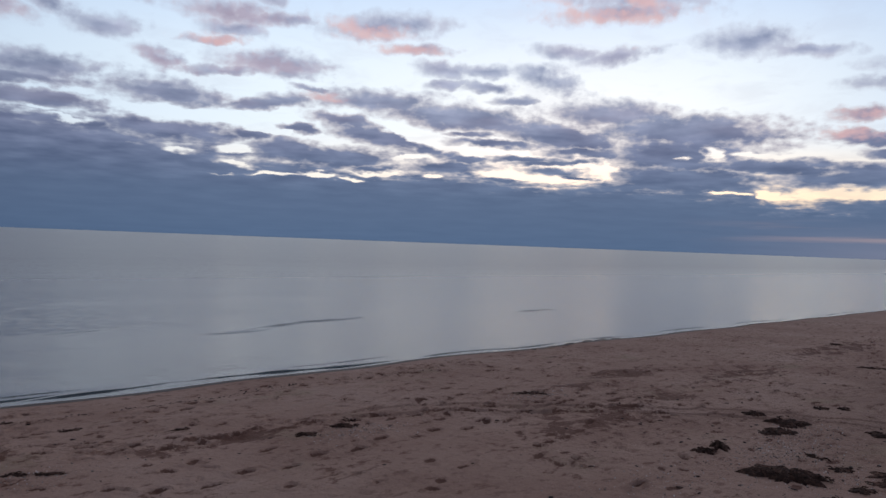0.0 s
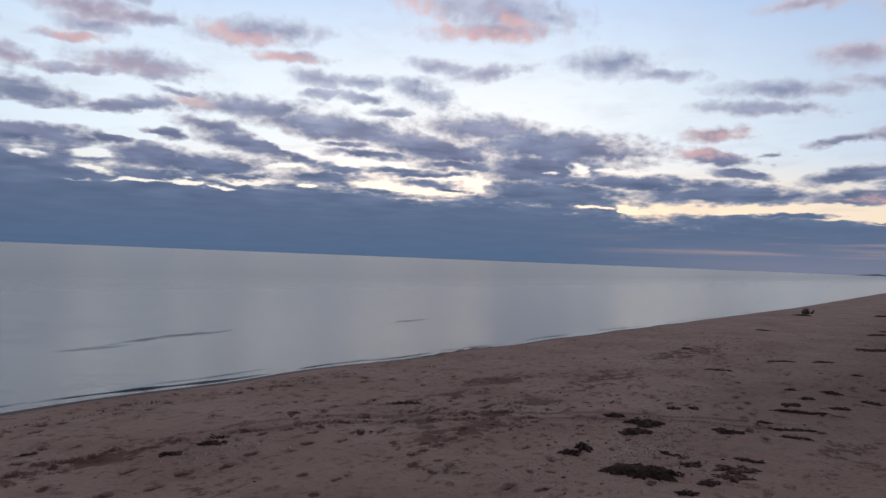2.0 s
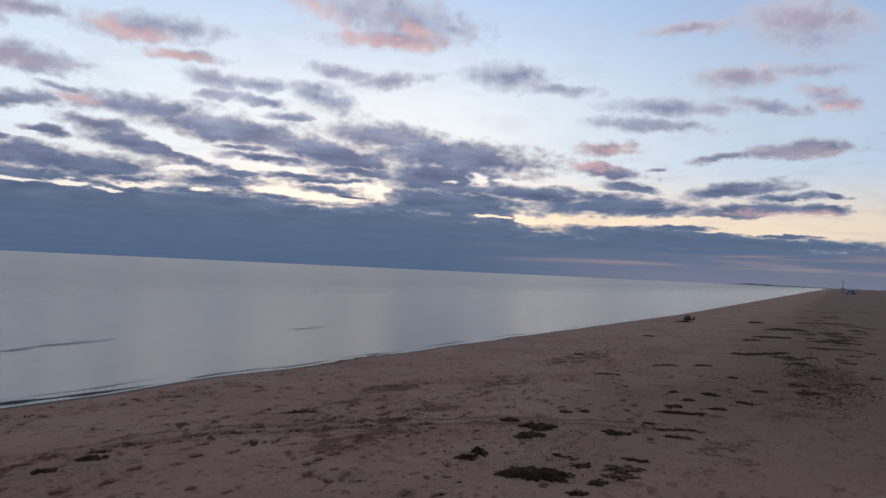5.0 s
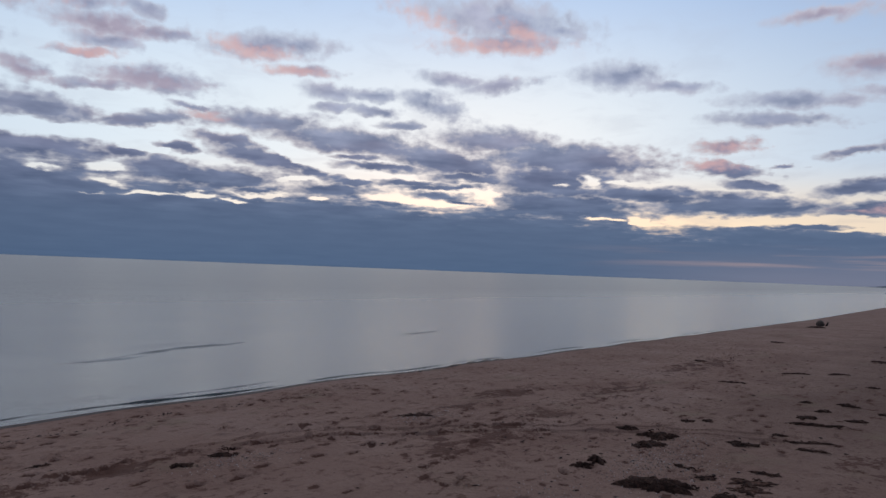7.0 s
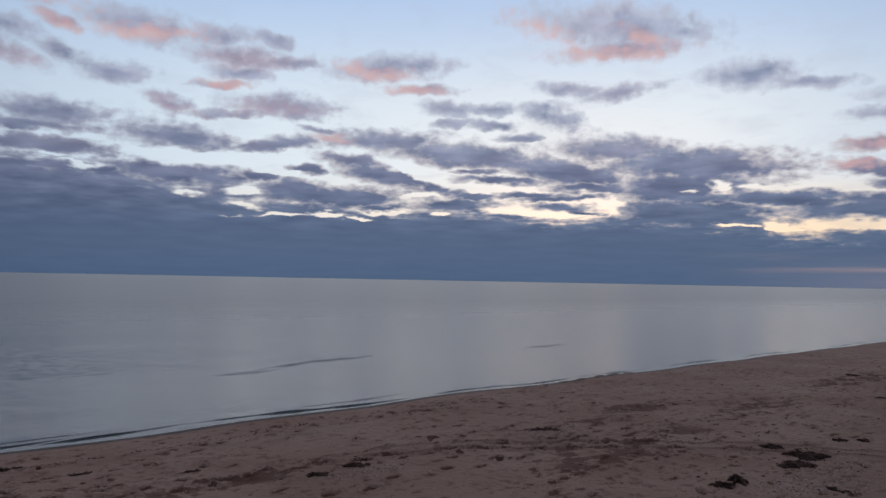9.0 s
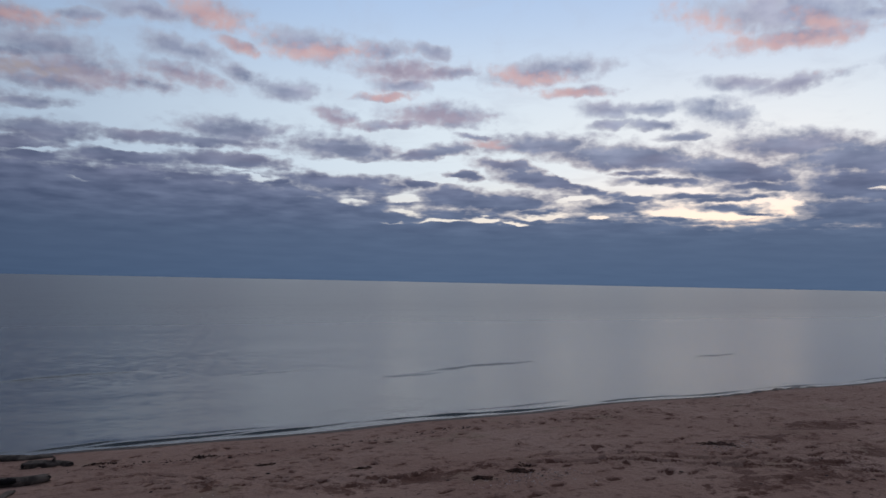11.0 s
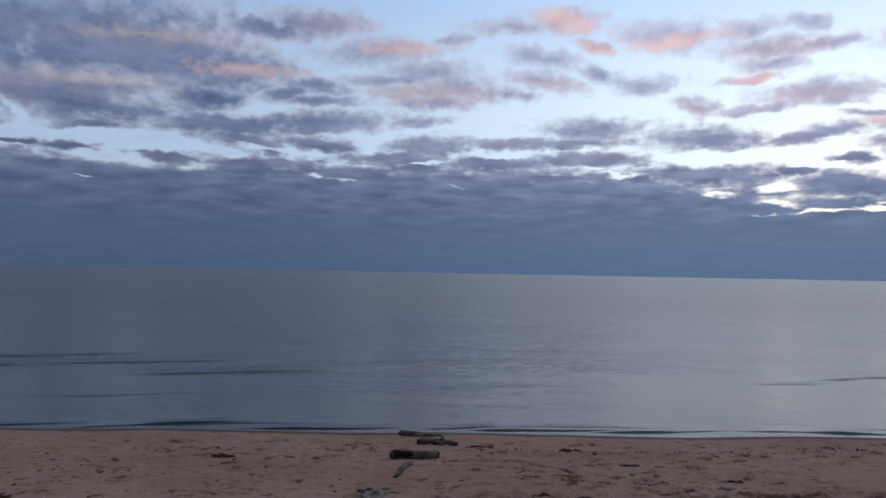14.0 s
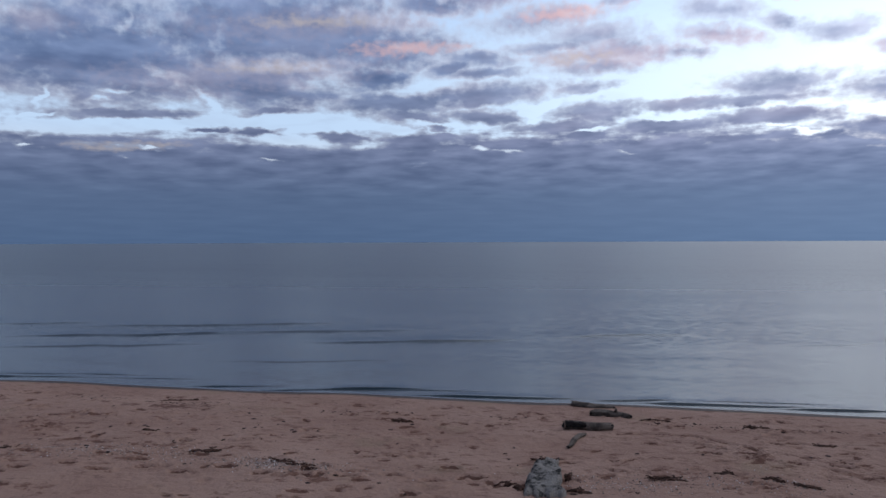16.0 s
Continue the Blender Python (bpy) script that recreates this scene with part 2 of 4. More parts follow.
CORAL = [
    (-12.2, 19.2, 2.2, 0.54, 11), (-14.3, 17.1, 1.3, 0.32, 18), (-19.7, 17.3, 3.1, 0.41, -3), (-26.1, 14.3, 1.8, 0.26, 1),
    (-37, 15.8, 1.9, 0.46, 17), (-39.4, 14.8, 2.8, 0.3, 4), (-51, 18.6, 3.5, 0.62, 26), (-56.1, 17.2, 4.2, 0.45, 2), (-58.2, 18.5, 1.1, 0.33, 25),
    (-34.1, 10.9, 1, 0.22, 3), (-38.1, 15.8, 1.6, 0.43, 7), (-72.7, 8.6, 1.2, 0.26, 2), (-74.2, 9.9, 1.5, 0.38, 0), (-84.6, 15.8, 0.5, 0.19, 16),
    (-89.5, 12.5, 1, 0.22, 7), (-87.7, 5.1, 3, 0.16, 1), (13.5, 15, 2.6, 0.33, -2), (0.9, 17.2, 2.4, 0.33, -6)]
GOLD = [
    (20.5, 16.7, 2.5, 0.24, -3), (23.6, 13.2, 1.9, 0.25, -4), (34.2, 7, 1.8, 0.16, -3), (-0.2, 13.9, 1.5, 0.26, 0)]

seen = sky.math("MULTIPLY", sky.span(height, 19.5, 25.0, 1.0, 0.0),
                sky.math("MULTIPLY", sky.span(heading, -104.0, -93.0), sky.span(heading, 42.0, 52.0, 1.0, 0.0)))
billow = sky.math("SUBTRACT", sky.noise(layer, 0.9, 4.0, 0.5), 0.5)
fluff = sky.math("SUBTRACT", sky.noise(puffs, 1.5, 3.5, 0.50), 0.5)
streaky = sky.math("SUBTRACT", sky.noise(sky.vec("MULTIPLY_ADD", fine, (0.3, 0.3, 0.0), sky.xyz(sky.math("MULTIPLY", heading, 0.20), sky.math("MULTIPLY", height, 1.5))), 1.0, 5.0, 0.58), 0.5)

# the closed bank along the horizon, deeper to the left
edge = sky.ramp(sky.span(heading, -95.0, 45.0, smooth=False),
                (0.0, (0.31,) * 3), (0.18, (0.35,) * 3), (0.25, (0.52,) * 3), (0.32, (0.50,) * 3), (0.46, (0.60,) * 3), (0.56, (0.80,) * 3), (0.70, (0.86,) * 3), (1.0, (0.74,) * 3))
under = sky.math("MULTIPLY_ADD", edge, 10.0, sky.math("MULTIPLY", height, -1.0))
bank = sky.math("MINIMUM", sky.math("MULTIPLY", under, sky.span(under, -0.4, 0.4, 0.85, 0.42)), 1.3)
bank = sky.math("MULTIPLY_ADD", streaky, sky.span(heading, -30.0, 0.0, 1.7, 1.6), bank)

clouds = patch_field(BAR_CLOUDS + RIGHT_CLOUDS + RIGHT_HIGH_CLOUDS + MIDDLE_HIGH_CLOUDS + LEFT_HIGH_CLOUDS + LEFT_MIDDLE_CLOUDS + BROAD_CLOUDS + BROKEN_CLOUDS)
cover = sky.math("MAXIMUM", sky.math("MULTIPLY_ADD", clouds, 0.95, -0.07), bank)
cover = sky.math("MAXIMUM", cover, sky.span(seen, 0.0, 1.0, 0.05, -1.4))
cover = sky.math("MULTIPLY_ADD", billow, sky.span(height, 5.0, 11.0, 0.35, 0.7), cover)
gaps = patch_field(BRIGHT_GAPS + LEFT_GAPS + BROAD_GAPS + THIN_GAPS)
gaps = sky.span(sky.math("MULTIPLY_ADD", fluff, 1.3, sky.math("MULTIPLY_ADD", streaky, 1.6, gaps)), -0.55, 1.05)
upper_left = sky.math("MULTIPLY", sky.span(heading, 2.0, 12.0), sky.span(height, 9.5, 12.5))
cover = sky.math("MULTIPLY_ADD", upper_left, 0.34, cover)
cover = sky.math("MULTIPLY_ADD", gaps, sky.math("MULTIPLY_ADD", upper_left, 0.30, sky.span(heading, -34.0, -16.0, -1.25, -0.82)), cover)
cover = sky.math("MAXIMUM", cover, sky.math("MULTIPLY", patch_field(SMALL_CLOUDS), 0.8))
wisps = sky.math("SUBTRACT", sky.noise(puffs, 3.6, 2.5, 0.45), 0.5)
cover = sky.math("MULTIPLY_ADD", fluff, sky.span(height, 6.0, 12.0, 0.85, 1.35), sky.math("MULTIPLY_ADD", wisps, sky.span(height, 6.0, 12.0, 0.40, 0.6), cover))
# a soft pale layer, and darker lumps within it
haze = sky.span(cover, sky.span(height, 8.0, 14.0, -0.42, -0.72), sky.span(height, 8.0, 14.0, 0.12, 0.28))
veil = sky.span(sky.noise(layer, 1.1, 5.0, 0.55, distort=0.5), 0.46, 0.74, 0.0, 0.20)
haze = sky.math("MAXIMUM", haze, veil)
lump = sky.span(cover, sky.span(height, 8.0, 14.0, -0.06, -0.20), sky.span(height, 8.0, 14.0, 0.36, 0.75))

# clear sky behind the cloud: white round the glow, bluer to the sides and above, yellow low down on the sun's side
away = sky.math("ABSOLUTE", sky.math("SUBTRACT", heading, GLOW))
clear = sky.mix(sky.span(away, 8.0, 75.0), (0.73, 0.83, 0.92), (0.53, 0.67, 0.86))
clear = sky.mix(sky.span(height, 11.0, 24.0, 0.0, 0.85), clear, (0.37, 0.54, 0.84))
clear = sky.mix(sky.span(height, 26.0, 60.0, 0.0, 1.0), clear, (0.34, 0.44, 0.64))
yellow = sky.math("MULTIPLY", sky.span(height, 4.0, 9.0, 1.0, 0.0), sky.span(heading, -72.0, -54.0, 1.0, 0.5))
clear = sky.mix(sky.math("MULTIPLY", yellow, 0.8), clear, (1.0, 0.78, 0.55))
air = sky.add("ShaderNodeTexSky", sky_type="NISHITA", sun_disc=False)
air.sun_elevation, air.sun_rotation = radians(2.0), radians(-GLOW)
clear = sky.mix(sky.math("MULTIPLY", sky.span(heading, -60.0, -88.0), sky.span(height, 3.0, 12.0, 0.55, 1.0)), clear, sky.mix(1.0, clear, (0.72, 0.76, 0.84), "MULTIPLY"))
clear = sky.mix(0.02, clear, air.outputs[0], "ADD")

thick = sky.math("MULTIPLY_ADD", sky.math("SUBTRACT", sky.span(cover, 0.0, 1.2), 0.55), sky.span(height, 1.5, 7.0, 0.12, 1.0), 0.55)
body = sky.ramp(sky.span(height, 0.0, 22.0, smooth=False),
                (0.0, (0.090, 0.143, 0.245)), (0.16, (0.108, 0.156, 0.258)), (0.36, (0.172, 0.202, 0.318)), (0.62, (0.36, 0.405, 0.545)), (1.0, (0.43, 0.485, 0.65)))
body = sky.mix(sky.math("MULTIPLY", thick, 0.40), body, sky.mix(1.0, body, (0.66, 0.68, 0.74), "MULTIPLY"))
texture = sky.noise(layer, 1.5, 3.0, 0.5)
body = sky.mix(sky.span(height, 1.5, 7.0, 0.10, 1.0), body, sky.mix(sky.span(texture, 0.3, 0.72, smooth=False), (0.86, 0.87, 0.90), (1.16, 1.15, 1.12)), "MULTIPLY")
shaded = sky.noise(sky.vec("ADD", layer, (3.1, 0.22, 0.0)), 1.3, 2.5, 0.5)
body = sky.mix(sky.span(height, 2.5, 6.5, 0.15, 1.0), body, sky.mix(sky.span(shaded, 0.30, 0.70, smooth=False), (0.74, 0.77, 0.81), (1.34, 1.30, 1.24)), "MULTIPLY")
body = sky.mix(sky.math("MULTIPLY", sky.span(heading, -4.0, 14.0), sky.span(height, 8.0, 13.0)), body, sky.mix(1.0, body, (0.50, 0.60, 0.74), "MULTIPLY"))
mottle = sky.span(sky.noise(layer, 0.7, 4.0, 0.5), 0.42, 0.68)
rosy = sky.math("MULTIPLY", sky.math("MULTIPLY", mottle, sky.span(height, 6.0, 12.0)), 0.22)
dapple = sky.math("MULTIPLY", sky.math("ADD", sky.math("SUBTRACT", texture, 0.5), wisps), 1.7)
rosy = sky.math("MAXIMUM", rosy, sky.math("MULTIPLY", sky.span(sky.math("ADD", dapple, patch_field(PINK + CORAL, 1.5)), -0.9, 0.9), 0.58))
coral = sky.math("MULTIPLY", sky.span(sky.math("ADD", dapple, patch_field(CORAL, 1.5)), -0.5, 1.1), 0.58)
gold = sky.math("MULTIPLY", sky.span(sky.math("ADD", dapple, patch_field(GOLD, 1.8)), -0.6, 1.1), 0.55)
body = sky.mix(rosy, body, sky.mix(sky.span(heading, -8.0, 16.0), (0.43, 0.335, 0.41), (0.33, 0.315, 0.42)))
body = sky.mix(coral, body, (0.76, 0.47, 0.45))
body = sky.mix(gold, body, (0.55, 0.47, 0.42))
low = sky.xyz(sky.math("MULTIPLY", heading, 0.045), sky.math("MULTIPLY", height, 0.9))
side = sky.span(heading, -80.0, -60.0, 1.0, 0.0)
streak = sky.math("MULTIPLY", sky.span(sky.noise(low, 1.6, 4.0), 0.45, 0.64), sky.math("MULTIPLY", side, sky.math("MULTIPLY", sky.span(height, 0.6, 1.3), sky.span(height, 1.9, 2.9, 1.0, 0.0))))
body = sky.mix(sky.math("MULTIPLY", streak, 0.6), body, (0.42, 0.305, 0.30))
body = sky.mix(sky.math("MULTIPLY", sky.math("MULTIPLY", side, sky.span(height, 0.0, 3.0, 1.0, 0.0)), 0.45), body, (0.27, 0.26, 0.325))
pale = sky.ramp(sky.span(height, 0.0, 22.0, smooth=False),
                (0.0, (0.10, 0.155, 0.265)), (0.18, (0.16, 0.20, 0.30)), (0.34, (0.30, 0.335, 0.44)), (0.62, (0.47, 0.53, 0.66)), (1.0, (0.46, 0.54, 0.70)))
# thin edges of the low cloud near the glow are lit warm from behind
rim = sky.math("MULTIPLY", sky.span(away, 6.0, 46.0, 0.6, 0.0), sky.math("MULTIPLY", sky.span(height, 3.8, 5.6), sky.span(height, 9.0, 13.0, 1.0, 0.25)))
pale = sky.mix(rim, pale, (0.655, 0.595, 0.60))
pale = sky.mix(sky.math("MULTIPLY", rosy, 0.6), pale, (0.66, 0.50, 0.53))
pale = sky.mix(sky.math("MULTIPLY", coral, 0.7), pale, (0.86, 0.52, 0.45))
colour = sky.mix(lump, sky.mix(haze, clear, pale), body)
colour = sky.mix(1.0, colour, sky.mix(sky.span(heading, -32.0, 24.0), (1.0, 1.0, 1.0), (0.60, 0.63, 0.67)), "MULTIPLY")
# the sky over the land, away from the glow, is dimmer
colour = sky.mix(1.0, colour, sky.mix(sky.span(dy, -0.7, 0.1), (0.55, 0.58, 0.66), (1.0, 1.0, 1.0)), "MULTIPLY")
background = sky.add("ShaderNodeBackground")
sky.put(background.inputs[0], colour)
background.inputs[1].default_value = 1.0
sky.put(sky.add("ShaderNodeOutputWorld").inputs[0], background.outputs[0])

sun = new("sun", bpy.data.lights.new("sun", "SUN"))
sun.data.energy, sun.data.angle, sun.data.color = 0.3, radians(100), (1.0, 0.95, 0.90)
sun_way = Vector((-math.sin(radians(GLOW)) * math.cos(radians(40)), math.cos(radians(GLOW)) * math.cos(radians(40)), math.sin(radians(40))))
sun.matrix_world = look(sun_way * 60, (0, 0, 0))


# ---- materials ----
def material(name):
    made = bpy.data.materials.new(name)
    made.use_nodes = True
    nodes = Nodes(made.node_tree)
    shader = made.node_tree.nodes["Principled BSDF"]
    return made, nodes, shader


def bump(nodes, shader, height_socket, strength, distance, below=None):
    node = nodes.add("ShaderNodeBump")
    node.inputs["Strength"].default_value, node.inputs["Distance"].default_value = strength, distance
    nodes.put(node.inputs["Height"], height_socket)
    if below is not None:
        nodes.put(node.inputs["Normal"], below)
    nodes.put(shader.inputs["Normal"], node.outputs[0])
    return node.outputs[0]


def sand_material():
    made, n, shader = material("beach_sand")
    at = n.add("ShaderNodeTexCoord").outputs["Object"]
    broad = n.noise(at, 0.35, 4.0, 0.6)
    grain = n.noise(at, 30.0, 6.0, 0.75)
    mid = n.noise(n.vec("MULTIPLY", at, (1.0, 1.6, 1.0)), 3.4, 7.0, 0.70)
    col = n.ramp(broad, (0.3, (0.232, 0.131, 0.094)), (0.55, (0.286, 0.174, 0.127)), (0.75, (0.322, 0.207, 0.156)))
    trodden = n.span(n.noise(n.vec("ADD", at, (13.0, 2.0, 0.0)), 0.6, 4.0, 0.6), 0.40, 0.58, 0.30, 0.9)
    col = n.mix(n.math("MULTIPLY", n.span(mid, 0.53, 0.61), trodden), col, (0.140, 0.068, 0.045))
    col = n.mix(n.math("MULTIPLY", n.span(grain, 0.55, 0.8), 0.55), col, (0.42, 0.32, 0.265))
    col = n.mix(n.math("MULTIPLY", n.span(grain, 0.44, 0.25), 0.6), col, (0.10, 0.063, 0.05))
    spot = n.add("ShaderNodeSeparateXYZ")
    n.put(spot.inputs[0], at)
    back = n.math("MULTIPLY", n.span(n.math("MULTIPLY_ADD", broad, 6.0, spot.outputs[0]), 10.0, 26.0), n.span(n.math("MULTIPLY_ADD", broad, 4.0, spot.outputs[1]), 10.5, 3.5))
    col = n.mix(n.math("MULTIPLY", back, 0.78), col, (0.150, 0.088, 0.063))  # darker brown sand at the back of the beach
    olive = n.span(n.noise(n.vec("ADD", at, (40.0, 7.0, 0.0)), 0.55, 4.0, 0.6), 0.56, 0.74)
    col = n.mix(n.math("MULTIPLY", olive, 0.4), col, (0.215, 0.165, 0.098))
    # darker, redder sand in the dents, ruts and churned patches
    dark_sand = n.add("ShaderNodeAttribute", attribute_name="dark_sand").outputs["Fac"]
    ragged = n.math("MULTIPLY_ADD", n.math("SUBTRACT", n.noise(at, 9.0, 6.0, 0.72), 0.5), 1.3, dark_sand)
    dark_mask = n.math("MULTIPLY", n.span(ragged, 0.28, 0.40), n.span(dark_sand, 0.02, 0.12))
    col = n.mix(n.math("MULTIPLY", dark_mask, 0.9), col, n.mix(grain, (0.085, 0.038, 0.025), (0.14, 0.067, 0.046)))
    soaked = n.add("ShaderNodeAttribute", attribute_name="soaked").outputs["Fac"]
    col = n.mix(n.math("MULTIPLY", soaked, 0.9), col, (0.035, 0.024, 0.02))
    n.put(shader.inputs["Base Color"], col)
    n.put(shader.inputs["Roughness"], n.span(soaked, 0.2, 1.0, 0.95, 0.62))
    shader.inputs["Specular IOR Level"].default_value = 0.15
    low = bump(n, shader, n.noise(at, 7.0, 6.0, 0.62), 1.0, 0.06)
    bump(n, shader, grain, 0.5, 0.01, low)
    return made


def water_material():
    made, n, shader = material("sea_water")
    at = n.add("ShaderNodeTexCoord").outputs["Object"]
    bits = n.add("ShaderNodeSeparateXYZ")
    n.put(bits.inputs[0], at)
    off = bits.outputs[1]
    cloudy = n.noise(n.vec("MULTIPLY", at, (0.05, 0.2, 1.0)), 1.0, 3.0)
    col = n.mix(cloudy, (0.006, 0.015, 0.020), (0.009, 0.021, 0.028))
    froth = n.add("ShaderNodeAttribute", attribute_name="froth").outputs["Fac"]
    lace = n.span(n.noise(n.vec("MULTIPLY", at, (1.2, 5.0, 1.0)), 3.0, 6.0, 0.7), 0.46, 0.66)
    foam = n.math("MULTIPLY", froth, lace)
    col = n.mix(foam, col, (0.62, 0.63, 0.65))
    n.put(shader.inputs["Base Color"], col)
    n.put(shader.inputs["Roughness"], n.math("MAXIMUM", n.span(off, 16.5, 90.0, 0.22, 0.32), n.span(foam, 0.0, 0.6, 0.0, 0.6)))
    shader.inputs["IOR"].default_value = 1.34
    # the slopes of the ripples: nearly smooth by the sand, ruffled in patches further out
    gusts = n.span(n.noise(n.vec("MULTIPLY", at, (0.03, 0.09, 1.0)), 1.0, 3.0), 0.36, 0.62, 0.45, 1.0)
    lapping = n.vec("SUBTRACT", n.noise(n.vec("MULTIPLY", at, (0.8, 1.3, 1.0)), 4.2, 2.0, 0.5, out=1), (0.5, 0.5, 0.5))
    swell = n.vec("SUBTRACT", n.noise(n.vec("MULTIPLY", at, (0.10, 0.42, 1.0)), 1.0, 3.0, 0.5, out=1), (0.5, 0.5, 0.5))
    steep = n.math("MULTIPLY", gusts, n.math("MULTIPLY", n.span(off, 16.5, 36.0, 0.16, 0.66), n.span(off, 45.0, 140.0, 1.0, 0.55)))
    slope = n.vec("MULTIPLY", n.vec("SCALE", lapping), (0.7, 1.0, 0.0))
    n.put(slope.node.inputs[0].links[0].from_node.inputs["Scale"], steep)
    slope = n.vec("MULTIPLY_ADD", swell, (0.04, 0.09, 0.0), slope)
    n.put(shader.inputs["Normal"], n.vec("NORMALIZE", n.vec("ADD", n.add("ShaderNodeNewGeometry").outputs["Normal"], slope)))
    return made


def weed_material(name, pale=1.0):
    made, n, shader = material(name)
    at = n.add("ShaderNodeTexCoord").outputs["Object"]
    tone = n.noise(at, 14.0, 5.0, 0.7)
    col = n.ramp(tone, (0.3, tuple(pale * c for c in (0.013, 0.008, 0.006))), (0.52, tuple(pale * c for c in (0.038, 0.020, 0.014))), (0.75, tuple(pale * c for c in (0.11, 0.056, 0.038))))
    n.put(shader.inputs["Base Color"], col)
    shader.inputs["Roughness"].default_value = 0.9
    shader.inputs["Specular IOR Level"].default_value = 0.08
    bump(n, shader, n.noise(at, 45.0, 4.0, 0.7), 0.8, 0.02)
    return made


def wood_material(name, dark, light):
    made, n, shader = material(name)
    at = n.add("ShaderNodeTexCoord").outputs["Object"]
    fibre = n.noise(n.vec("MULTIPLY", at, (2.0, 22.0, 22.0)), 2.0, 6.0, 0.7)
    blotch = n.noise(at, 5.0, 4.0, 0.6)
    col = n.mix(fibre, dark, light)
    col = n.mix(n.math("MULTIPLY", n.span(blotch, 0.48, 0.66), 0.7), col, tuple(c * 0.45 for c in dark))
    n.put(shader.inputs["Base Color"], col)
    shader.inputs["Roughness"].default_value = 0.9
    shader.inputs["Specular IOR Level"].default_value = 0.12
    bump(n, shader, fibre, 0.9, 0.03)
    return made


def stone_material(name, dark, light, scale=6.0):
    made, n, shader = material(name)
    at = n.add("ShaderNodeTexCoord").outputs["Object"]
    tone = n.noise(at, scale, 6.0, 0.65)
    col = n.ramp(tone, (0.42, dark), (0.50, light), (0.75, tuple(min(1, c * 1.25) for c in light)))
    n.put(shader.inputs["Base Color"], col)
    shader.inputs["Roughness"].default_value = 0.95
    shader.inputs["Specular IOR Level"].default_value = 0.1
    bump(n, shader, n.noise(at, scale * 5, 5.0, 0.7), 1.0, 0.04)
    return made


def island_material(name, *stops, rough=0.7):
    """Loose bits, each with a colour of its own."""
    made, n, shader = material(name)
    pick = n.add("ShaderNodeNewGeometry").outputs["Random Per Island"]
    grain = n.noise(n.add("ShaderNodeTexCoord").outputs["Object"], 60.0, 3.0)
    col = n.mix(0.35, n.ramp(pick, *stops), grain, "MULTIPLY")
    n.put(shader.inputs["Base Color"], col)
    shader.inputs["Roughness"].default_value = rough
    shader.inputs["Specular IOR Level"].default_value = 0.1
    return made


def plain_material(name, colour, rough=0.6, metal=0.0):
    made, n, shader = material(name)
    tone = n.noise(n.add("ShaderNodeTexCoord").outputs["Object"], 1.5, 4.0, 0.6)
    n.put(shader.inputs["Base Color"], n.mix(tone, tuple(c * 0.75 for c in colour), tuple(min(1, c * 1.2) for c in colour)))
    shader.inputs["Roughness"].default_value, shader.inputs["Metallic"].default_value = rough, metal
    return made


SAND = sand_material()
WATER = water_material()
WEED = weed_material("dried_seaweed", 1.3)
OLD_WEED = weed_material("old_bleached_seaweed", 2.3)
DRIFTWOOD = wood_material("driftwood", (0.055, 0.043, 0.035), (0.20, 0.158, 0.125))
DARKWOOD = wood_material("wet_driftwood", (0.016, 0.013, 0.012), (0.055, 0.045, 0.04))
SLAB = stone_material("grey_concrete", (0.050, 0.045, 0.040), (0.205, 0.182, 0.158), 7.0)
SHELL = island_material("shell_fragments", (0.0, (0.26, 0.21, 0.18)), (0.5, (0.52, 0.46, 0.41)), (1.0, (0.76, 0.70, 0.64)))
PEBBLE = island_material("beach_pebbles", (0.0, (0.06, 0.045, 0.038)), (0.5, (0.19, 0.15, 0.125)), (1.0, (0.38, 0.32, 0.27)))
SCRAP = island_material("seaweed_scraps", (0.0, (0.014, 0.010, 0.009)), (0.6, (0.040, 0.024, 0.019)), (1.0, (0.10, 0.055, 0.042)), rough=0.85)
LITTER = island_material("wrack_litter", (0.0, (0.04, 0.025, 0.018)), (0.6, (0.085, 0.052, 0.037)), (1.0, (0.15, 0.094, 0.068)), rough=0.9)
# distance haze is mixed into the scrub's pale bluish grey
LAND = stone_material("hazed_scrub", (0.075, 0.09, 0.11), (0.11, 0.125, 0.145), 0.02)


# ---- the beach and the sea ----
rng = np.random.default_rng(7)


def hashed(ix, iy, seed):
    h = (ix.astype(np.int64) * 374761393 + iy.astype(np.int64) * 668265263 + seed * 974711) & 0x7FFFFFFF
    h = ((h ^ (h >> 13)) * 1274126177) & 0x7FFFFFFF
    return ((h ^ (h >> 16)) & 0xFFFF) / 65535.0


def rolling(x, y, size, seed):
    """Smooth value noise from -1 to 1, with lumps of the given size."""
    u, v = np.asarray(x) / size, np.asarray(y) / size
    iu, iv = np.floor(u), np.floor(v)
    fu, fv = u - iu, v - iv
    fu, fv = fu * fu * (3 - 2 * fu), fv * fv * (3 - 2 * fv)
    a, b = hashed(iu, iv, seed), hashed(iu + 1, iv, seed)
    c, d = hashed(iu, iv + 1, seed), hashed(iu + 1, iv + 1, seed)
    return 2 * ((a + (b - a) * fu) + ((c + (d - c) * fu) - (a + (b - a) * fu)) * fv) - 1


def smooth(v, a, b):
    s = np.clip((np.asarray(v, float) - a) / (b - a), 0, 1)
    return s * s * (3 - 2 * s)


SHORE_X = (-400, -60, -15, 5, 14, 29, 78, 235, 672, 4800)
SHORE_Y = (20, 17.5, 16.45, 15.95, 16.0, 15.6, 14.3, 15.5, 18.8, 40)


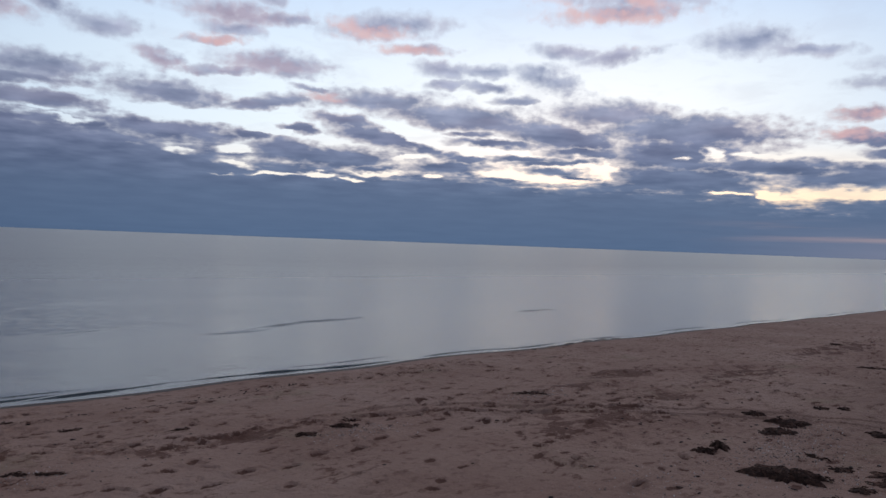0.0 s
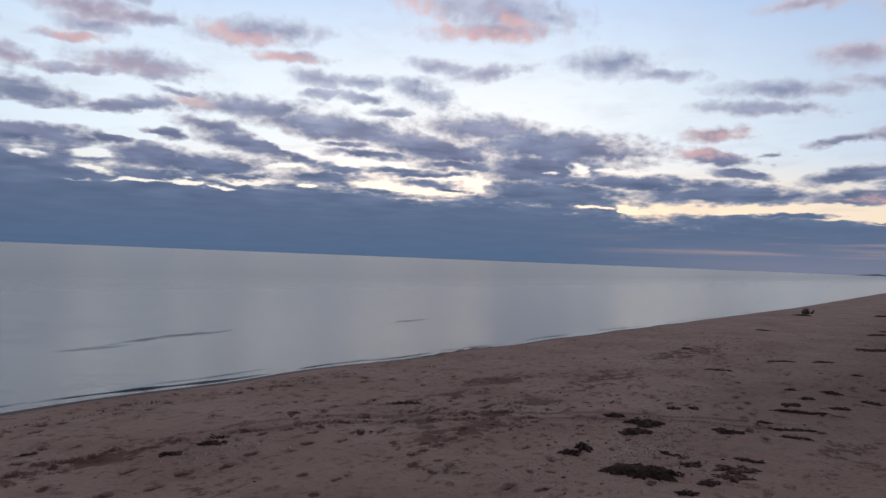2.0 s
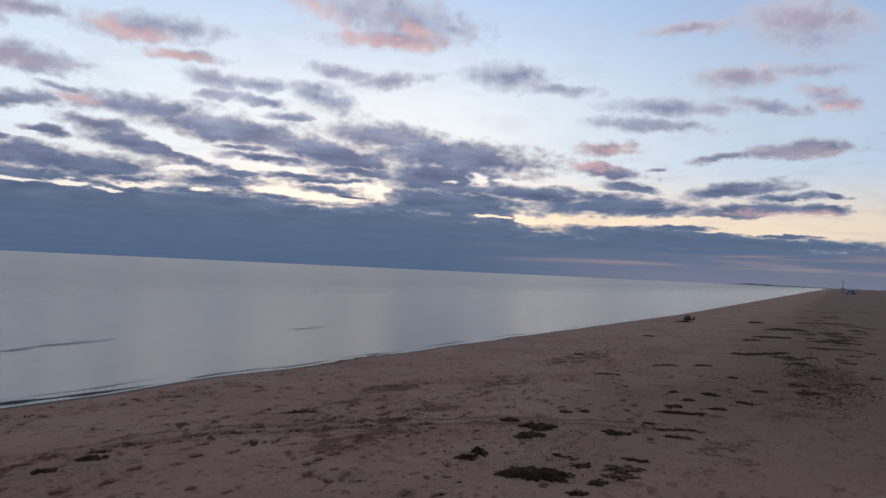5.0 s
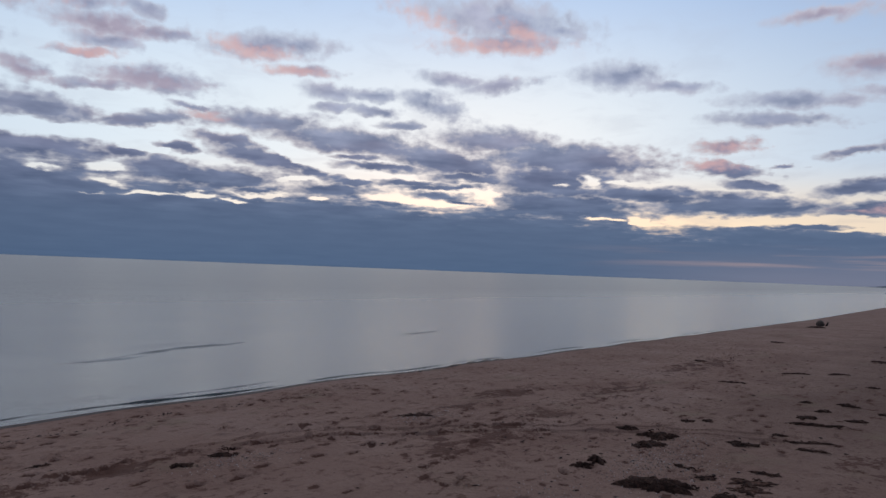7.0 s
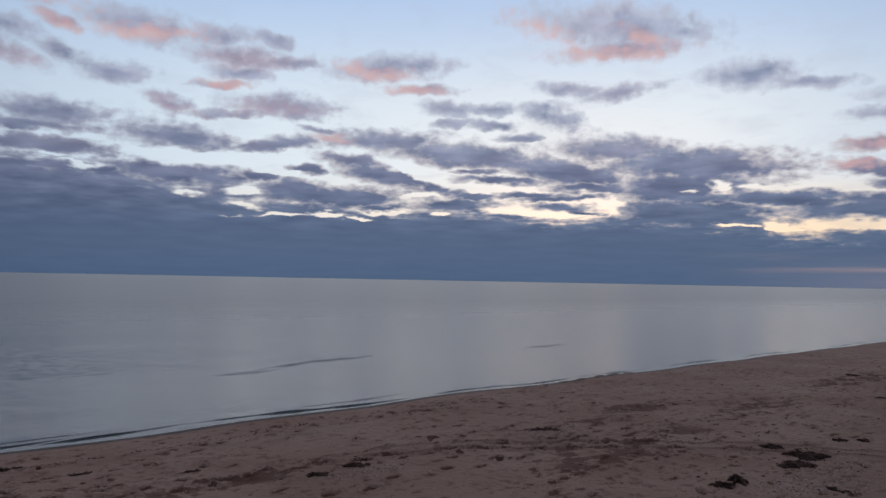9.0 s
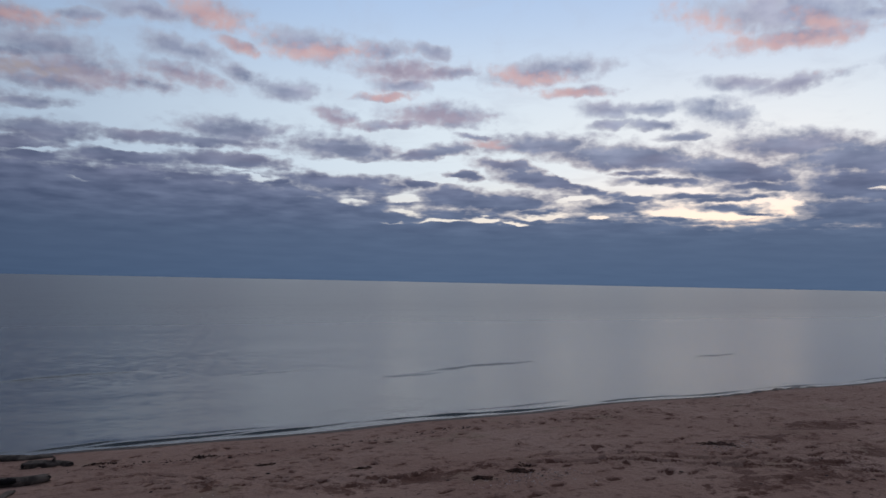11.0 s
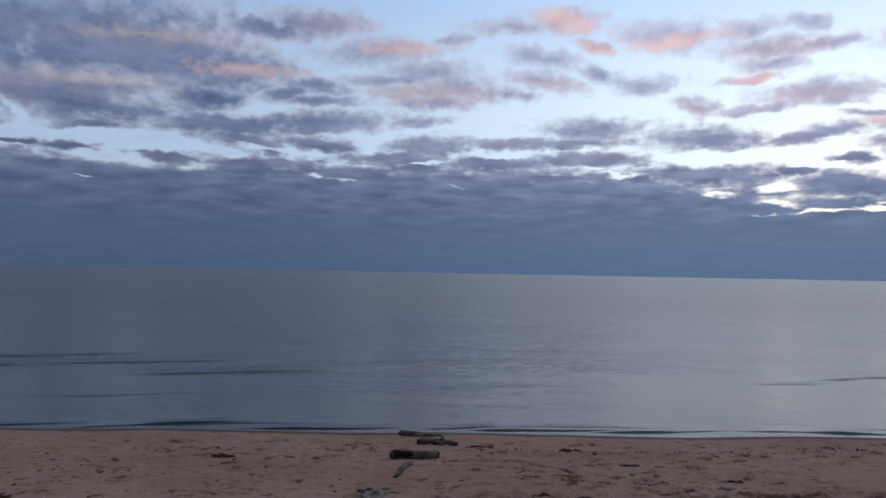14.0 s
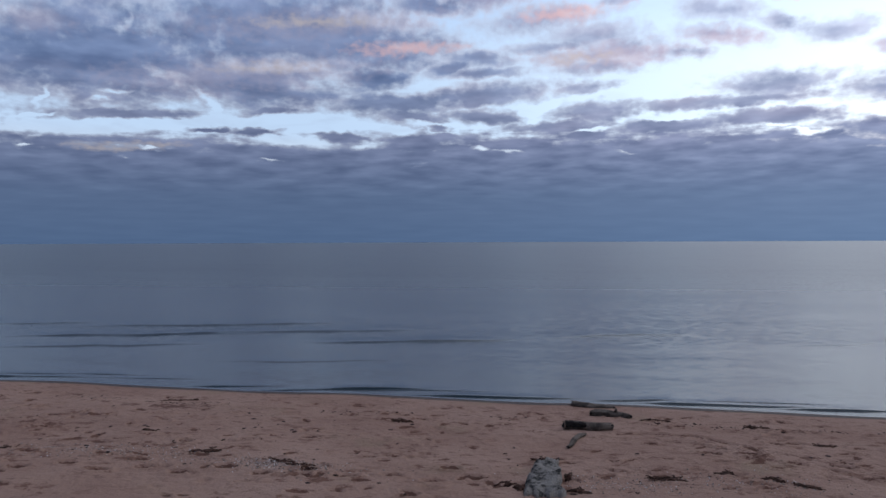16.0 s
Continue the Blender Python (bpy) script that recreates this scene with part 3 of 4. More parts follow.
def shore(x):
    """Where the still water meets the sand."""
    near = np.exp(-(np.asarray(x) / 60.0) ** 2)
    return np.interp(x, SHORE_X, SHORE_Y) + near * (0.12 * np.sin(np.asarray(x) * 0.9) + 0.10 * rolling(x, 0 * np.asarray(x), 2.3, 3))


def lie(x, y):
    """Height of the sand without its small relief."""
    x, y = np.asarray(x, float), np.asarray(y, float)
    up = shore(x) - y
    z = np.where(up > 0, 0.03 * np.minimum(up, 22), np.maximum(0.06 * up, -1.8))
    z = z + 0.9 * smooth(-y, 25, 90)
    far = np.hypot(x, y)
    return z + (1.88 - z) * smooth(-far, -5.2, -1.3)  # the knoll from which the beach is seen


def axis(spans):
    """Grid lines: (start, end, step at the start, step at the end) spans laid end to end."""
    lines = []
    for a, b, s, e in spans:
        v = a
        while v < b - 1e-6:
            lines.append(v)
            v += s + (e - s) * (v - a) / (b - a)
    return np.array(lines + [spans[-1][1]])


def sheet(name, xs, ys, z, mat, attributes=()):
    """One grid mesh over the lines xs and ys."""
    nx, ny = len(xs), len(ys)
    gx, gy = np.meshgrid(xs, ys)
    mesh = bpy.data.meshes.new(name)
    mesh.vertices.add(nx * ny)
    mesh.vertices.foreach_set("co", np.stack([gx, gy, z], -1).astype(np.float32).ravel())
    i = (np.arange(ny - 1)[:, None] * nx + np.arange(nx - 1)[None]).ravel()
    quads = np.stack([i, i + 1, i + nx + 1, i + nx], -1).astype(np.int32)
    mesh.loops.add(quads.size)
    mesh.loops.foreach_set("vertex_index", quads.ravel())
    mesh.polygons.add(len(quads))
    mesh.polygons.foreach_set("loop_start", np.arange(len(quads), dtype=np.int32) * 4)
    mesh.polygons.foreach_set("use_smooth", np.ones(len(quads), bool))
    mesh.update()
    for key, values in attributes:
        layer_made = mesh.attributes.new(key, "FLOAT", "POINT")
        layer_made.data.foreach_set("value", values.astype(np.float32).ravel())
    mesh.materials.append(mat)
    return new(name, mesh)


def beach():
    xs = axis([(-4800, -300, 600, 60), (-300, -40, 40, 3), (-40, -13, 2, 0.12), (-13, 19, 0.042, 0.042), (19, 45, 0.05, 0.25),
               (45, 120, 0.3, 2.5), (120, 700, 3, 40), (700, 4800, 60, 600)])
    ys = axis([(-4800, -200, 700, 40), (-200, -8, 25, 0.6), (-8, 2, 0.4, 0.06), (2, 16.6, 0.042, 0.042), (16.6, 30, 0.1, 3), (30, 90, 5, 20)])
    gx, gy = np.meshgrid(xs, ys)
    z = lie(gx, gy)
    dry = smooth(shore(gx) - gy, 0.25, 1.6) * smooth(-np.abs(gx - 20), -140, -60)
    z += dry * (0.04 * rolling(gx, gy * 1.6, 2.4, 11) + 0.028 * rolling(gx * 0.7, gy * 1.4, 0.9, 12) + 0.014 * rolling(gx * 0.6, gy, 0.36, 13)
                + 0.005 * rolling(gx, gy, 0.15, 14))
    dark_sand = np.zeros_like(z)

    def press(cx, cy, along, across, turn, depth, darken):
        """A foot's dent, its pushed-up rim and the darker, redder sand inside it."""
        i0, i1 = np.searchsorted(xs, (cx - 2.2 * along, cx + 2.2 * along))
        j0, j1 = np.searchsorted(ys, (cy - 2.2 * along, cy + 2.2 * along))
        if i1 <= i0 or j1 <= j0:
            return
        px, py = gx[j0:j1, i0:i1] - cx, gy[j0:j1, i0:i1] - cy
        u = (px * math.cos(turn) + py * math.sin(turn)) / along
        v = (py * math.cos(turn) - px * math.sin(turn)) / across
        q = u * u + v * v
        z[j0:j1, i0:i1] += -depth * np.exp(-q * q * 1.2) + 0.45 * depth * np.exp(-((np.sqrt(q) - 1.5) ** 2) * 7)
        dark_sand[j0:j1, i0:i1] = np.maximum(dark_sand[j0:j1, i0:i1], darken * np.exp(-q * q * 0.7))

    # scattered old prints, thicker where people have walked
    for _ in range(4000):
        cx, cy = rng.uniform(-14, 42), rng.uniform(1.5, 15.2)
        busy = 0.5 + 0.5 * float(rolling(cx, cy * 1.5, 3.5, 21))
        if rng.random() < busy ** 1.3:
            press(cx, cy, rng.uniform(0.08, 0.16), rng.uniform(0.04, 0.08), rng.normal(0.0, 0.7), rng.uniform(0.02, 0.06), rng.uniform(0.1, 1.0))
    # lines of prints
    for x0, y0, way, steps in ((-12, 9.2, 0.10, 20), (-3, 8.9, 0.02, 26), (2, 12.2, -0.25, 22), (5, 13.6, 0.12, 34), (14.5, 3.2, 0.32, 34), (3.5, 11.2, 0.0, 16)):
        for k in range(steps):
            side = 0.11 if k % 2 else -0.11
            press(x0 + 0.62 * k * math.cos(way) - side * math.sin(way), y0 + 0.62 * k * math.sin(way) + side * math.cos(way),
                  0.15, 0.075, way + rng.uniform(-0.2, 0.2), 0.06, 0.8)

    def rut(points, width, depth, darken):
        """A wheel's rut along a bent line."""
        points = np.array(points, float)
        for (ax, ay), (bx, by) in zip(points[:-1], points[1:]):
            i0, i1 = np.searchsorted(xs, (min(ax, bx) - 0.6, max(ax, bx) + 0.6))
            j0, j1 = np.searchsorted(ys, (min(ay, by) - 0.6, max(ay, by) + 0.6))
            px, py = gx[j0:j1, i0:i1], gy[j0:j1, i0:i1]
            run = np.clip(((px - ax) * (bx - ax) + (py - ay) * (by - ay)) / ((bx - ax) ** 2 + (by - ay) ** 2), 0, 1)
            gap = np.hypot(px - ax - run * (bx - ax), py - ay - run * (by - ay)) / width
            z[j0:j1, i0:i1] = z[j0:j1, i0:i1] - 0.6 * depth * np.exp(-gap ** 4) + 0.3 * depth * np.exp(-((gap - 1.5) ** 2) * 6)
            # darker, redder sand along the rut
            dark_sand[j0:j1, i0:i1] = np.maximum(dark_sand[j0:j1, i0:i1], darken * np.exp(-gap ** 2 * 1.5))

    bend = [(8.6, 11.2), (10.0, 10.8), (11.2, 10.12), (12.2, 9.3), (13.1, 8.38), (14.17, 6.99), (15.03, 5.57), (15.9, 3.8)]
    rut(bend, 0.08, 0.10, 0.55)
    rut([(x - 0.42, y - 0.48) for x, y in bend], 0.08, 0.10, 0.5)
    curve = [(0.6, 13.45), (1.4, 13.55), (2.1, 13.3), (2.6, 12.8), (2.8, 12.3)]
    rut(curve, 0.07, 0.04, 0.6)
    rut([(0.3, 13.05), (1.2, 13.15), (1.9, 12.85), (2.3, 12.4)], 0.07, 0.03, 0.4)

    # churned, damp, reddish ground, and darker sand at the back of the beach
    for cx, cy, rx, ry, darken in ((6.4, 10.9, 1.5, 0.75, 1.0), (5.0, 11.0, 1.1, 0.6, 0.85), (12.0, 8.0, 2.8, 1.3, 0.8), (20.0, 8.6, 3.5, 1.0, 0.75), (15.0, 8.2, 2.0, 0.8, 0.6),
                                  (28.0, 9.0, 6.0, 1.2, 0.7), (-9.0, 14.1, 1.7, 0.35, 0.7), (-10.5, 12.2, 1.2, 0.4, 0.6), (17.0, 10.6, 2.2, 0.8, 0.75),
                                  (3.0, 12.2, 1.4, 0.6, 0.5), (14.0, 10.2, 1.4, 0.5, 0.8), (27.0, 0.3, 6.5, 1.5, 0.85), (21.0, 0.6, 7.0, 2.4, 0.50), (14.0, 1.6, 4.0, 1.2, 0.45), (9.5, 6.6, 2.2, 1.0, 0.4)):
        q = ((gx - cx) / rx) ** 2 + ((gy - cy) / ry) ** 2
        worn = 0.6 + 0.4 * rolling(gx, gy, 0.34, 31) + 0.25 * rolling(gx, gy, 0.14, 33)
        dark_sand = np.maximum(dark_sand, darken * np.exp(-q * 1.1) * worn)
        z -= 0.02 * np.exp(-q) * (0.5 + 0.5 * rolling(gx, gy, 0.28, 32))
    soaked = 1 - smooth(shore(gx) - gy + 0.06 * rolling(gx, gy, 1.1, 41), 0.20, 0.29)
    ob = sheet("ground", xs, ys, z, SAND, (("dark_sand", dark_sand), ("soaked", soaked)))
    return tagged(ob, "pinkish brown sand beach, trodden, with footprints and ruts", "beach", kind="structure"), xs, ys, z


ground, GX, GY, GZ = beach()


def top(x, y):
    """Height of the sand as built, at a place."""
    i = int(np.clip(np.searchsorted(GX, x) - 1, 0, len(GX) - 2))
    j = int(np.clip(np.searchsorted(GY, y) - 1, 0, len(GY) - 2))
    u, v = (x - GX[i]) / (GX[i + 1] - GX[i]), (y - GY[j]) / (GY[j + 1] - GY[j])
    return float((GZ[j, i] * (1 - u) + GZ[j, i + 1] * u) * (1 - v) + (GZ[j + 1, i] * (1 - u) + GZ[j + 1, i + 1] * u) * v)


def sea():
    xs = axis([(-4800, -300, 600, 60), (-300, -60, 30, 3), (-60, -24, 1.5, 0.14), (-24, 40, 0.12, 0.12), (40, 120, 0.15, 2), (120, 700, 3, 40), (700, 4800, 60, 600)])
    ys = axis([(12.5, 15, 0.25, 0.06), (15, 18.2, 0.015, 0.015), (18.2, 19.5, 0.03, 0.06), (19.5, 46, 0.07, 0.16), (46, 90, 0.2, 2.5), (90, 800, 3, 60), (800, 4900, 80, 600)])
    gx, gy = np.meshgrid(xs, ys)
    out = gy - shore(gx)
    z = np.exp(-(gx / 160) ** 2) * smooth(out, 0.6, 4.0) * smooth(-gy, -40, -22) * 0.006 * rolling(gx * 0.5, gy + 0.2 * gx, 0.8, 51)
    z -= 0.25 * smooth(-out, 0.25, 1.2)
    froth = np.zeros_like(z)
    # low wavelets coming in: (x of the middle, half length, distance out, height, slant)
    for cx, half, away, high, slant in ((-21, 3.0, 0.6, 0.05, 0.02), (-14.5, 1.6, 0.49, 0.07, 0.04), (-11.3, 1.2, 0.85, 0.04, 0.15), (-8.3, 1.0, 0.40, 0.06, 0.25),
                                        (-5.6, 1.7, 0.40, 0.085, 0.20), (-2.0, 1.9, 0.30, 0.085, 0.10), (1.1, 0.8, 0.42, 0.06, 0.2), (2.9, 1.5, 0.38, 0.08, 0.10),
                                        (5.7, 1.4, 0.45, 0.07, 0.12), (10.7, 2.7, 0.37, 0.08, -0.05), (16.6, 1.5, 0.33, 0.06, 0.06), (19.5, 1.9, 0.34, 0.07, 0.0),
                                        (24, 2.2, 0.36, 0.06, 0), (30, 3.0, 0.5, 0.06, 0.02), (38, 3.5, 0.45, 0.06, 0), (49, 5, 0.5, 0.07, 0), (66, 8, 0.6, 0.07, 0),
                                        (-3.6, 1.6, 0.75, 0.035, 0.12), (-13.6, 2.6, 0.95, 0.035, 0.08), (4.0, 1.6, 0.80, 0.035, 0.1), (12.5, 2.0, 0.85, 0.03, 0.0),
                                        (-15.9, 4.9, 12.1, 0.060, 0.30), (-17.1, 4.4, 8.6, 0.060, 0.30), (-10.3, 3.8, 10.9, 0.055, 0.30), (-16.4, 3.0, 5.8, 0.045, 0.30),
                                        (-5.6, 3.4, 9.0, 0.055, 0.25), (1.7, 2.5, 11.8, 0.050, 0.35), (-23.9, 3.0, 11.3, 0.050, 0.30), (-8.0, 2.2, 4.2, 0.025, 0.2),
                                        (16.8, 3.9, 9.4, 0.060, 0.33), (30.9, 2.2, 9.4, 0.050, 0.16), (13.0, 1.6, 8.0, 0.030, 0.1), (8.5, 1.8, 10.5, 0.030, 0.3)):
        line = away + slant * (gx - cx) + 0.05 * rolling(gx, 0 * gx, 2.4, 61 + int(cx)) + (0.18 if away > 2 else 0.0) * rolling(gx, 0 * gx, 1.1, 65 + int(cx))
        face = (out - line) / (0.022 + 0.012 * away)
        reach = np.exp(-np.abs((gx - cx) / half) ** 4) * ((0.66 if away < 2 else 0.86) + (0.34 if away < 2 else 0.14) * rolling(gx, 0 * gx, 0.9, 71 + int(cx)))
        z += (0.58 if away < 2 else 1.1) * high * reach * np.where(face < 0, np.exp(-(face ** 2) * 4.0), np.exp(-(face ** 2) * (0.004 if away < 2 else 0.012)))
        if away < 2:
            froth = np.maximum(froth, 0.18 * reach * np.exp(-((out - line + 0.20) ** 2) * 200))
            froth = np.maximum(froth, 0.22 * reach * np.exp(-((out - line - 0.8) ** 2) * 5))
    froth = np.maximum(froth, (0.25 + 0.4 * smooth(gx, 8, 24)) * np.exp(-((out + 0.03) ** 2) * 90) * (0.6 + 0.4 * rolling(gx, gy, 0.6, 81)))
    ob = sheet("water", xs, ys, z, WATER, (("froth", froth),))
    return tagged(ob, "calm grey sea with small ripples and wavelets lapping", "sea", kind="structure")


sea()


# ---- far shore ----
def headland():
    """The low wooded spit on the horizon, beyond the end of the beach."""
    steps, rows = 160, 6
    bm = bmesh.new()
    grid = []
    for i in range(steps + 1):
        s = i / steps
        a = radians(-82.8 - 15.0 * s)
        far = 3300 + 150 * math.sin(s * 5)
        rise = 7.5 * smooth(s, 0.0, 0.10) * (0.75 + 0.25 * float(rolling(s * 40, 0, 3.0, 5))) * (1 - 0.45 * smooth(s, 0.2, 0.42))
        rise += 2.5 * float(rolling(s * 400, 0, 3.0, 6)) * smooth(s, 0.02, 0.12)
        line = []
        for k in range(rows + 1):
            d = far + 220 * (k / rows)
            line.append(bm.verts.new((-math.sin(a) * d, math.cos(a) * d, max(-1.0, float(rise) * math.sin(math.pi * min(0.98, 0.04 + k / rows))))))
        grid.append(line)
    for a, b in zip(grid[:-1], grid[1:]):
        for k in range(rows):
            bm.faces.new((a[k], a[k + 1], b[k + 1], b[k]))
    bmesh.ops.recalc_face_normals(bm, faces=bm.faces)
    mesh = bpy.data.meshes.new("headland")
    bm.to_mesh(mesh)
    bm.free()
    mesh.materials.append(LAND)
    return tagged(new("headland", mesh), "low dark wooded headland on the far horizon", "headland", kind="structure")


headland()


# ---- things on the sand ----
def part(name, bm, mat, parent=None, label="", shade=True):
    mesh = bpy.data.meshes.new(name)
    if shade:
        for f in bm.faces:
            f.smooth = True
    bm.to_mesh(mesh)
    bm.free()
    mesh.materials.append(mat)
    ob = new(name, mesh)
    ob.parent = parent
    return tagged(ob, label)


def ribbon(bm, start, heading_, length, width, bend, rise, rand, thick=0.006, steps=6):
    """A curling strand with some thickness."""
    x, y, z = start
    rings = []
    for k in range(steps + 1):
        s = k / steps
        w = width * (0.35 + 0.65 * math.sin(math.pi * min(0.97, 0.08 + s * 0.9)))
        nx, ny = -math.sin(heading_), math.cos(heading_)
        zz = z + rise * math.sin(math.pi * s) + 0.004
        rings.append([bm.verts.new((x + nx * w, y + ny * w, zz)), bm.verts.new((x, y, zz + thick + 0.3 * w)), bm.verts.new((x - nx * w, y - ny * w, zz)),
                      bm.verts.new((x, y, zz - thick))])
        x, y = x + math.cos(heading_) * length / steps, y + math.sin(heading_) * length / steps
        heading_ += bend / steps + rand.uniform(-0.25, 0.25)
    for a, b in zip(rings[:-1], rings[1:]):
        for k in range(4):
            bm.faces.new((a[k], a[(k + 1) % 4], b[(k + 1) % 4], b[k]))
    bm.faces.new(rings[0][::-1])
    bm.faces.new(rings[-1])


def seaweed(x, y, long, deep, high, turn=0.0, seed=0, label="", strands=None, mat=None):
    """A heap of dried seaweed: a matted, ragged mound with loose strands in and round it."""
    rand = random.Random(seed * 31 + 5)
    high *= 0.75
    bm = bmesh.new()
    segs, rings = 44, 7
    turned = math.radians(turn)

    def ground_at(px, py):
        wx, wy = x + px * math.cos(turned) - py * math.sin(turned), y + px * math.sin(turned) + py * math.cos(turned)
        return top(wx, wy) - base

    base = top(x, y)
    edge = []
    for k in range(segs):
        a = 2 * math.pi * k / segs
        edge.append(0.94 + 0.60 * float(rolling(3 * math.cos(a) + 7 * seed, 3 * math.sin(a), 1.1, 91)) + 0.42 * float(rolling(9 * math.cos(a) + 5 * seed, 9 * math.sin(a), 1.0, 92))
                    + rand.uniform(-0.10, 0.10))
    loops = []
    for r in range(1, rings + 1):
        s = r / rings
        loop = []
        for k in range(segs):
            a = 2 * math.pi * k / segs
            px, py = 0.5 * long * s * edge[k] * math.cos(a), 0.5 * deep * s * edge[k] * math.sin(a)
            hump = high * (1 - s * s) ** 0.7 * (0.6 + 0.8 * abs(float(rolling(px * 5 + seed, py * 5, 0.7, 93)))) + 0.10 * high * rand.uniform(-1, 1) * (s < 1)
            loop.append(bm.verts.new((px, py, ground_at(px, py) + (hump if r < rings else -0.015))))
        loops.append(loop)
    hub = bm.verts.new((0, 0, high * rand.uniform(0.8, 1.1)))
    for k in range(segs):
        bm.faces.new((hub, loops[0][k], loops[0][(k + 1) % segs]))
        for a, b in zip(loops[:-1], loops[1:]):
            bm.faces.new((a[k], b[k], b[(k + 1) % segs], a[(k + 1) % segs]))
    count = strands if strands is not None else int(8 + 40 * long * deep)
    for _ in range(count):
        a, s = rand.uniform(0, 6.283), math.sqrt(rand.uniform(0.15, 0.95))
        px, py = 0.5 * long * s * math.cos(a), 0.5 * deep * s * math.sin(a)
        lift_ = max(0.0, high * (1 - min(1, s) ** 2) ** 0.7)
        ribbon(bm, (px, py, ground_at(px, py) + lift_), rand.uniform(0, 6.283) if s < 0.8 else a + rand.uniform(-1.2, 1.2), rand.uniform(0.04, 0.11) * min(1.0, 0.5 + long), rand.uniform(0.006, 0.016),
               rand.uniform(-1.5, 1.5), rand.uniform(-0.01, 0.015), rand)
    ob = part("seaweed_mound", bm, mat or WEED)
    ob.matrix_world = pose(x, y, base, 0, 0, turn)
    if long > 0.4 and x < 22:
        for k in range(5):
            a = rand.uniform(0, 6.283)
            px, py = 0.42 * long * math.cos(a), 0.42 * deep * math.sin(a)
            blade = bmesh.new()
            ribbon(blade, (px, py, ground_at(px, py) + 0.01), a + rand.uniform(-0.9, 0.9), rand.uniform(0.07, 0.13), rand.uniform(0.012, 0.022), rand.uniform(-1.5, 1.5), 0.004, rand)
            part("frond", blade, WEED, ob)
    return tagged(ob, label or "dark dried seaweed mound lying flat on the sand", "seaweed", "seaweed mounds")


# the larger mounds by the shelly patch
seaweed(10.79, 3.98, 1.12, 0.78, 0.15, -71, 1, "large thick mound of dark brown seaweed on sand")
seaweed(11.10, 5.40, 0.34, 0.26, 0.07, -55, 2, "small dark seaweed lump on the sand")
seaweed(11.55, 5.36, 0.30, 0.34, 0.11, -40, 3, "small dark seaweed lump on the sand")
seaweed(14.10, 5.25, 0.62, 0.60, 0.11, -62, 4, "ragged dark brown seaweed mound with loose strands")
seaweed(13.30, 5.15, 0.62, 0.50, 0.07, -50, 5)
seaweed(14.45, 6.00, 0.40, 0.36, 0.07, -100, 6)
seaweed(11.85, 2.94, 0.58, 0.40, 0.05, -66, 7, "thin spread of brown seaweed over the sand", mat=OLD_WEED)
seaweed(11.37, 2.84, 0.50, 0.46, 0.05, -60, 8, mat=OLD_WEED)
seaweed(10.88, 3.05, 0.33, 0.26, 0.05, -63, 9)
seaweed(11.82, 3.62, 0.30, 0.28, 0.03, -74, 99, "thin spread of brown seaweed over the sand")
seaweed(12.20, 4.12, 0.38, 0.20, 0.05, -98, 10, "thin strip of brown seaweed on the sand")
seaweed(12.49, 2.87, 0.42, 0.14, 0.03, -87, 11, "thin strip of brown seaweed on the sand")
seaweed(14.65, 3.79, 0.46, 0.36, 0.06, -65, 12)
seaweed(16.40, 5.45, 0.28, 0.25, 0.04, -65, 13)
seaweed(16.75, 5.10, 0.28, 0.20, 0.04, -65, 14)
seaweed(17.62, 3.11, 1.05, 0.18, 0.06, -78, 15, "long thin line of dark seaweed on the sand")
seaweed(18.50, 3.40, 0.38, 0.44, 0.07, -60, 16)
seaweed(19.60, 3.25, 0.30, 0.26, 0.06, -70, 17)
seaweed(20.70, 3.85, 0.30, 0.26, 0.05, -75, 18)
seaweed(20.95, 2.90, 0.42, 0.30, 0.06, -75, 19)
seaweed(20.35, 1.95, 0.42, 0.28, 0.07, -80, 20)
seaweed(18.95, 2.45, 0.42, 0.24, 0.06, -75, 21)
seaweed(15.03, 2.65, 0.56, 0.15, 0.045, -84, 22, "long thin line of dark seaweed on the sand")
seaweed(15.67, 2.86, 0.80, 0.16, 0.03, -68, 23)
seaweed(16.05, 3.45, 0.30, 0.26, 0.04, -75, 24)
seaweed(10.19, 3.16, 0.26, 0.20, 0.05, -54, 25)
seaweed(27.72, 5.50, 1.00, 0.22, 0.06, -56, 26, "thin line of dark seaweed on the sand")
seaweed(28.88, 4.36, 0.65, 0.24, 0.07, -56, 27)
seaweed(25.53, 2.90, 0.30, 0.30, 0.06, -68, 100)
seaweed(35.20, 3.35, 1.50, 0.9, 0.09, -80, 28, "wide flat raft of dark seaweed on the sand")
seaweed(36.20, 2.40, 1.30, 0.7, 0.08, -80, 101)
seaweed(34.60, 2.05, 0.90, 0.5, 0.07, -80, 102)
seaweed(44.19, 4.11, 0.85, 0.6, 0.10, -86, 30)
seaweed(47.60, 3.30, 1.60, 0.8, 0.10, -86, 29)
seaweed(56.05, 2.94, 2.60, 1.2, 0.16, -80, 31, "wide flat raft of dark seaweed on the sand")
seaweed(66.41, 5.97, 1.0, 1.0, 0.16, -70, 32)
seaweed(43.9, 9.75, 0.6, 0.4, 0.08, -80, 33)
seaweed(29.6, 9.37, 0.40, 0.30, 0.09, -70, 34, "small dark seaweed lump on the sand")
seaweed(24.0, 6.60, 0.6, 0.2, 0.05, -75, 35)
seaweed(69.2, 0.9, 3.6, 1.0, 0.08, -88, 103, "wide flat raft of dark seaweed on the sand", mat=OLD_WEED)
seaweed(46.1, 0.3, 2.4, 0.8, 0.07, -90, 104, "wide flat raft of dark seaweed on the sand", mat=OLD_WEED)
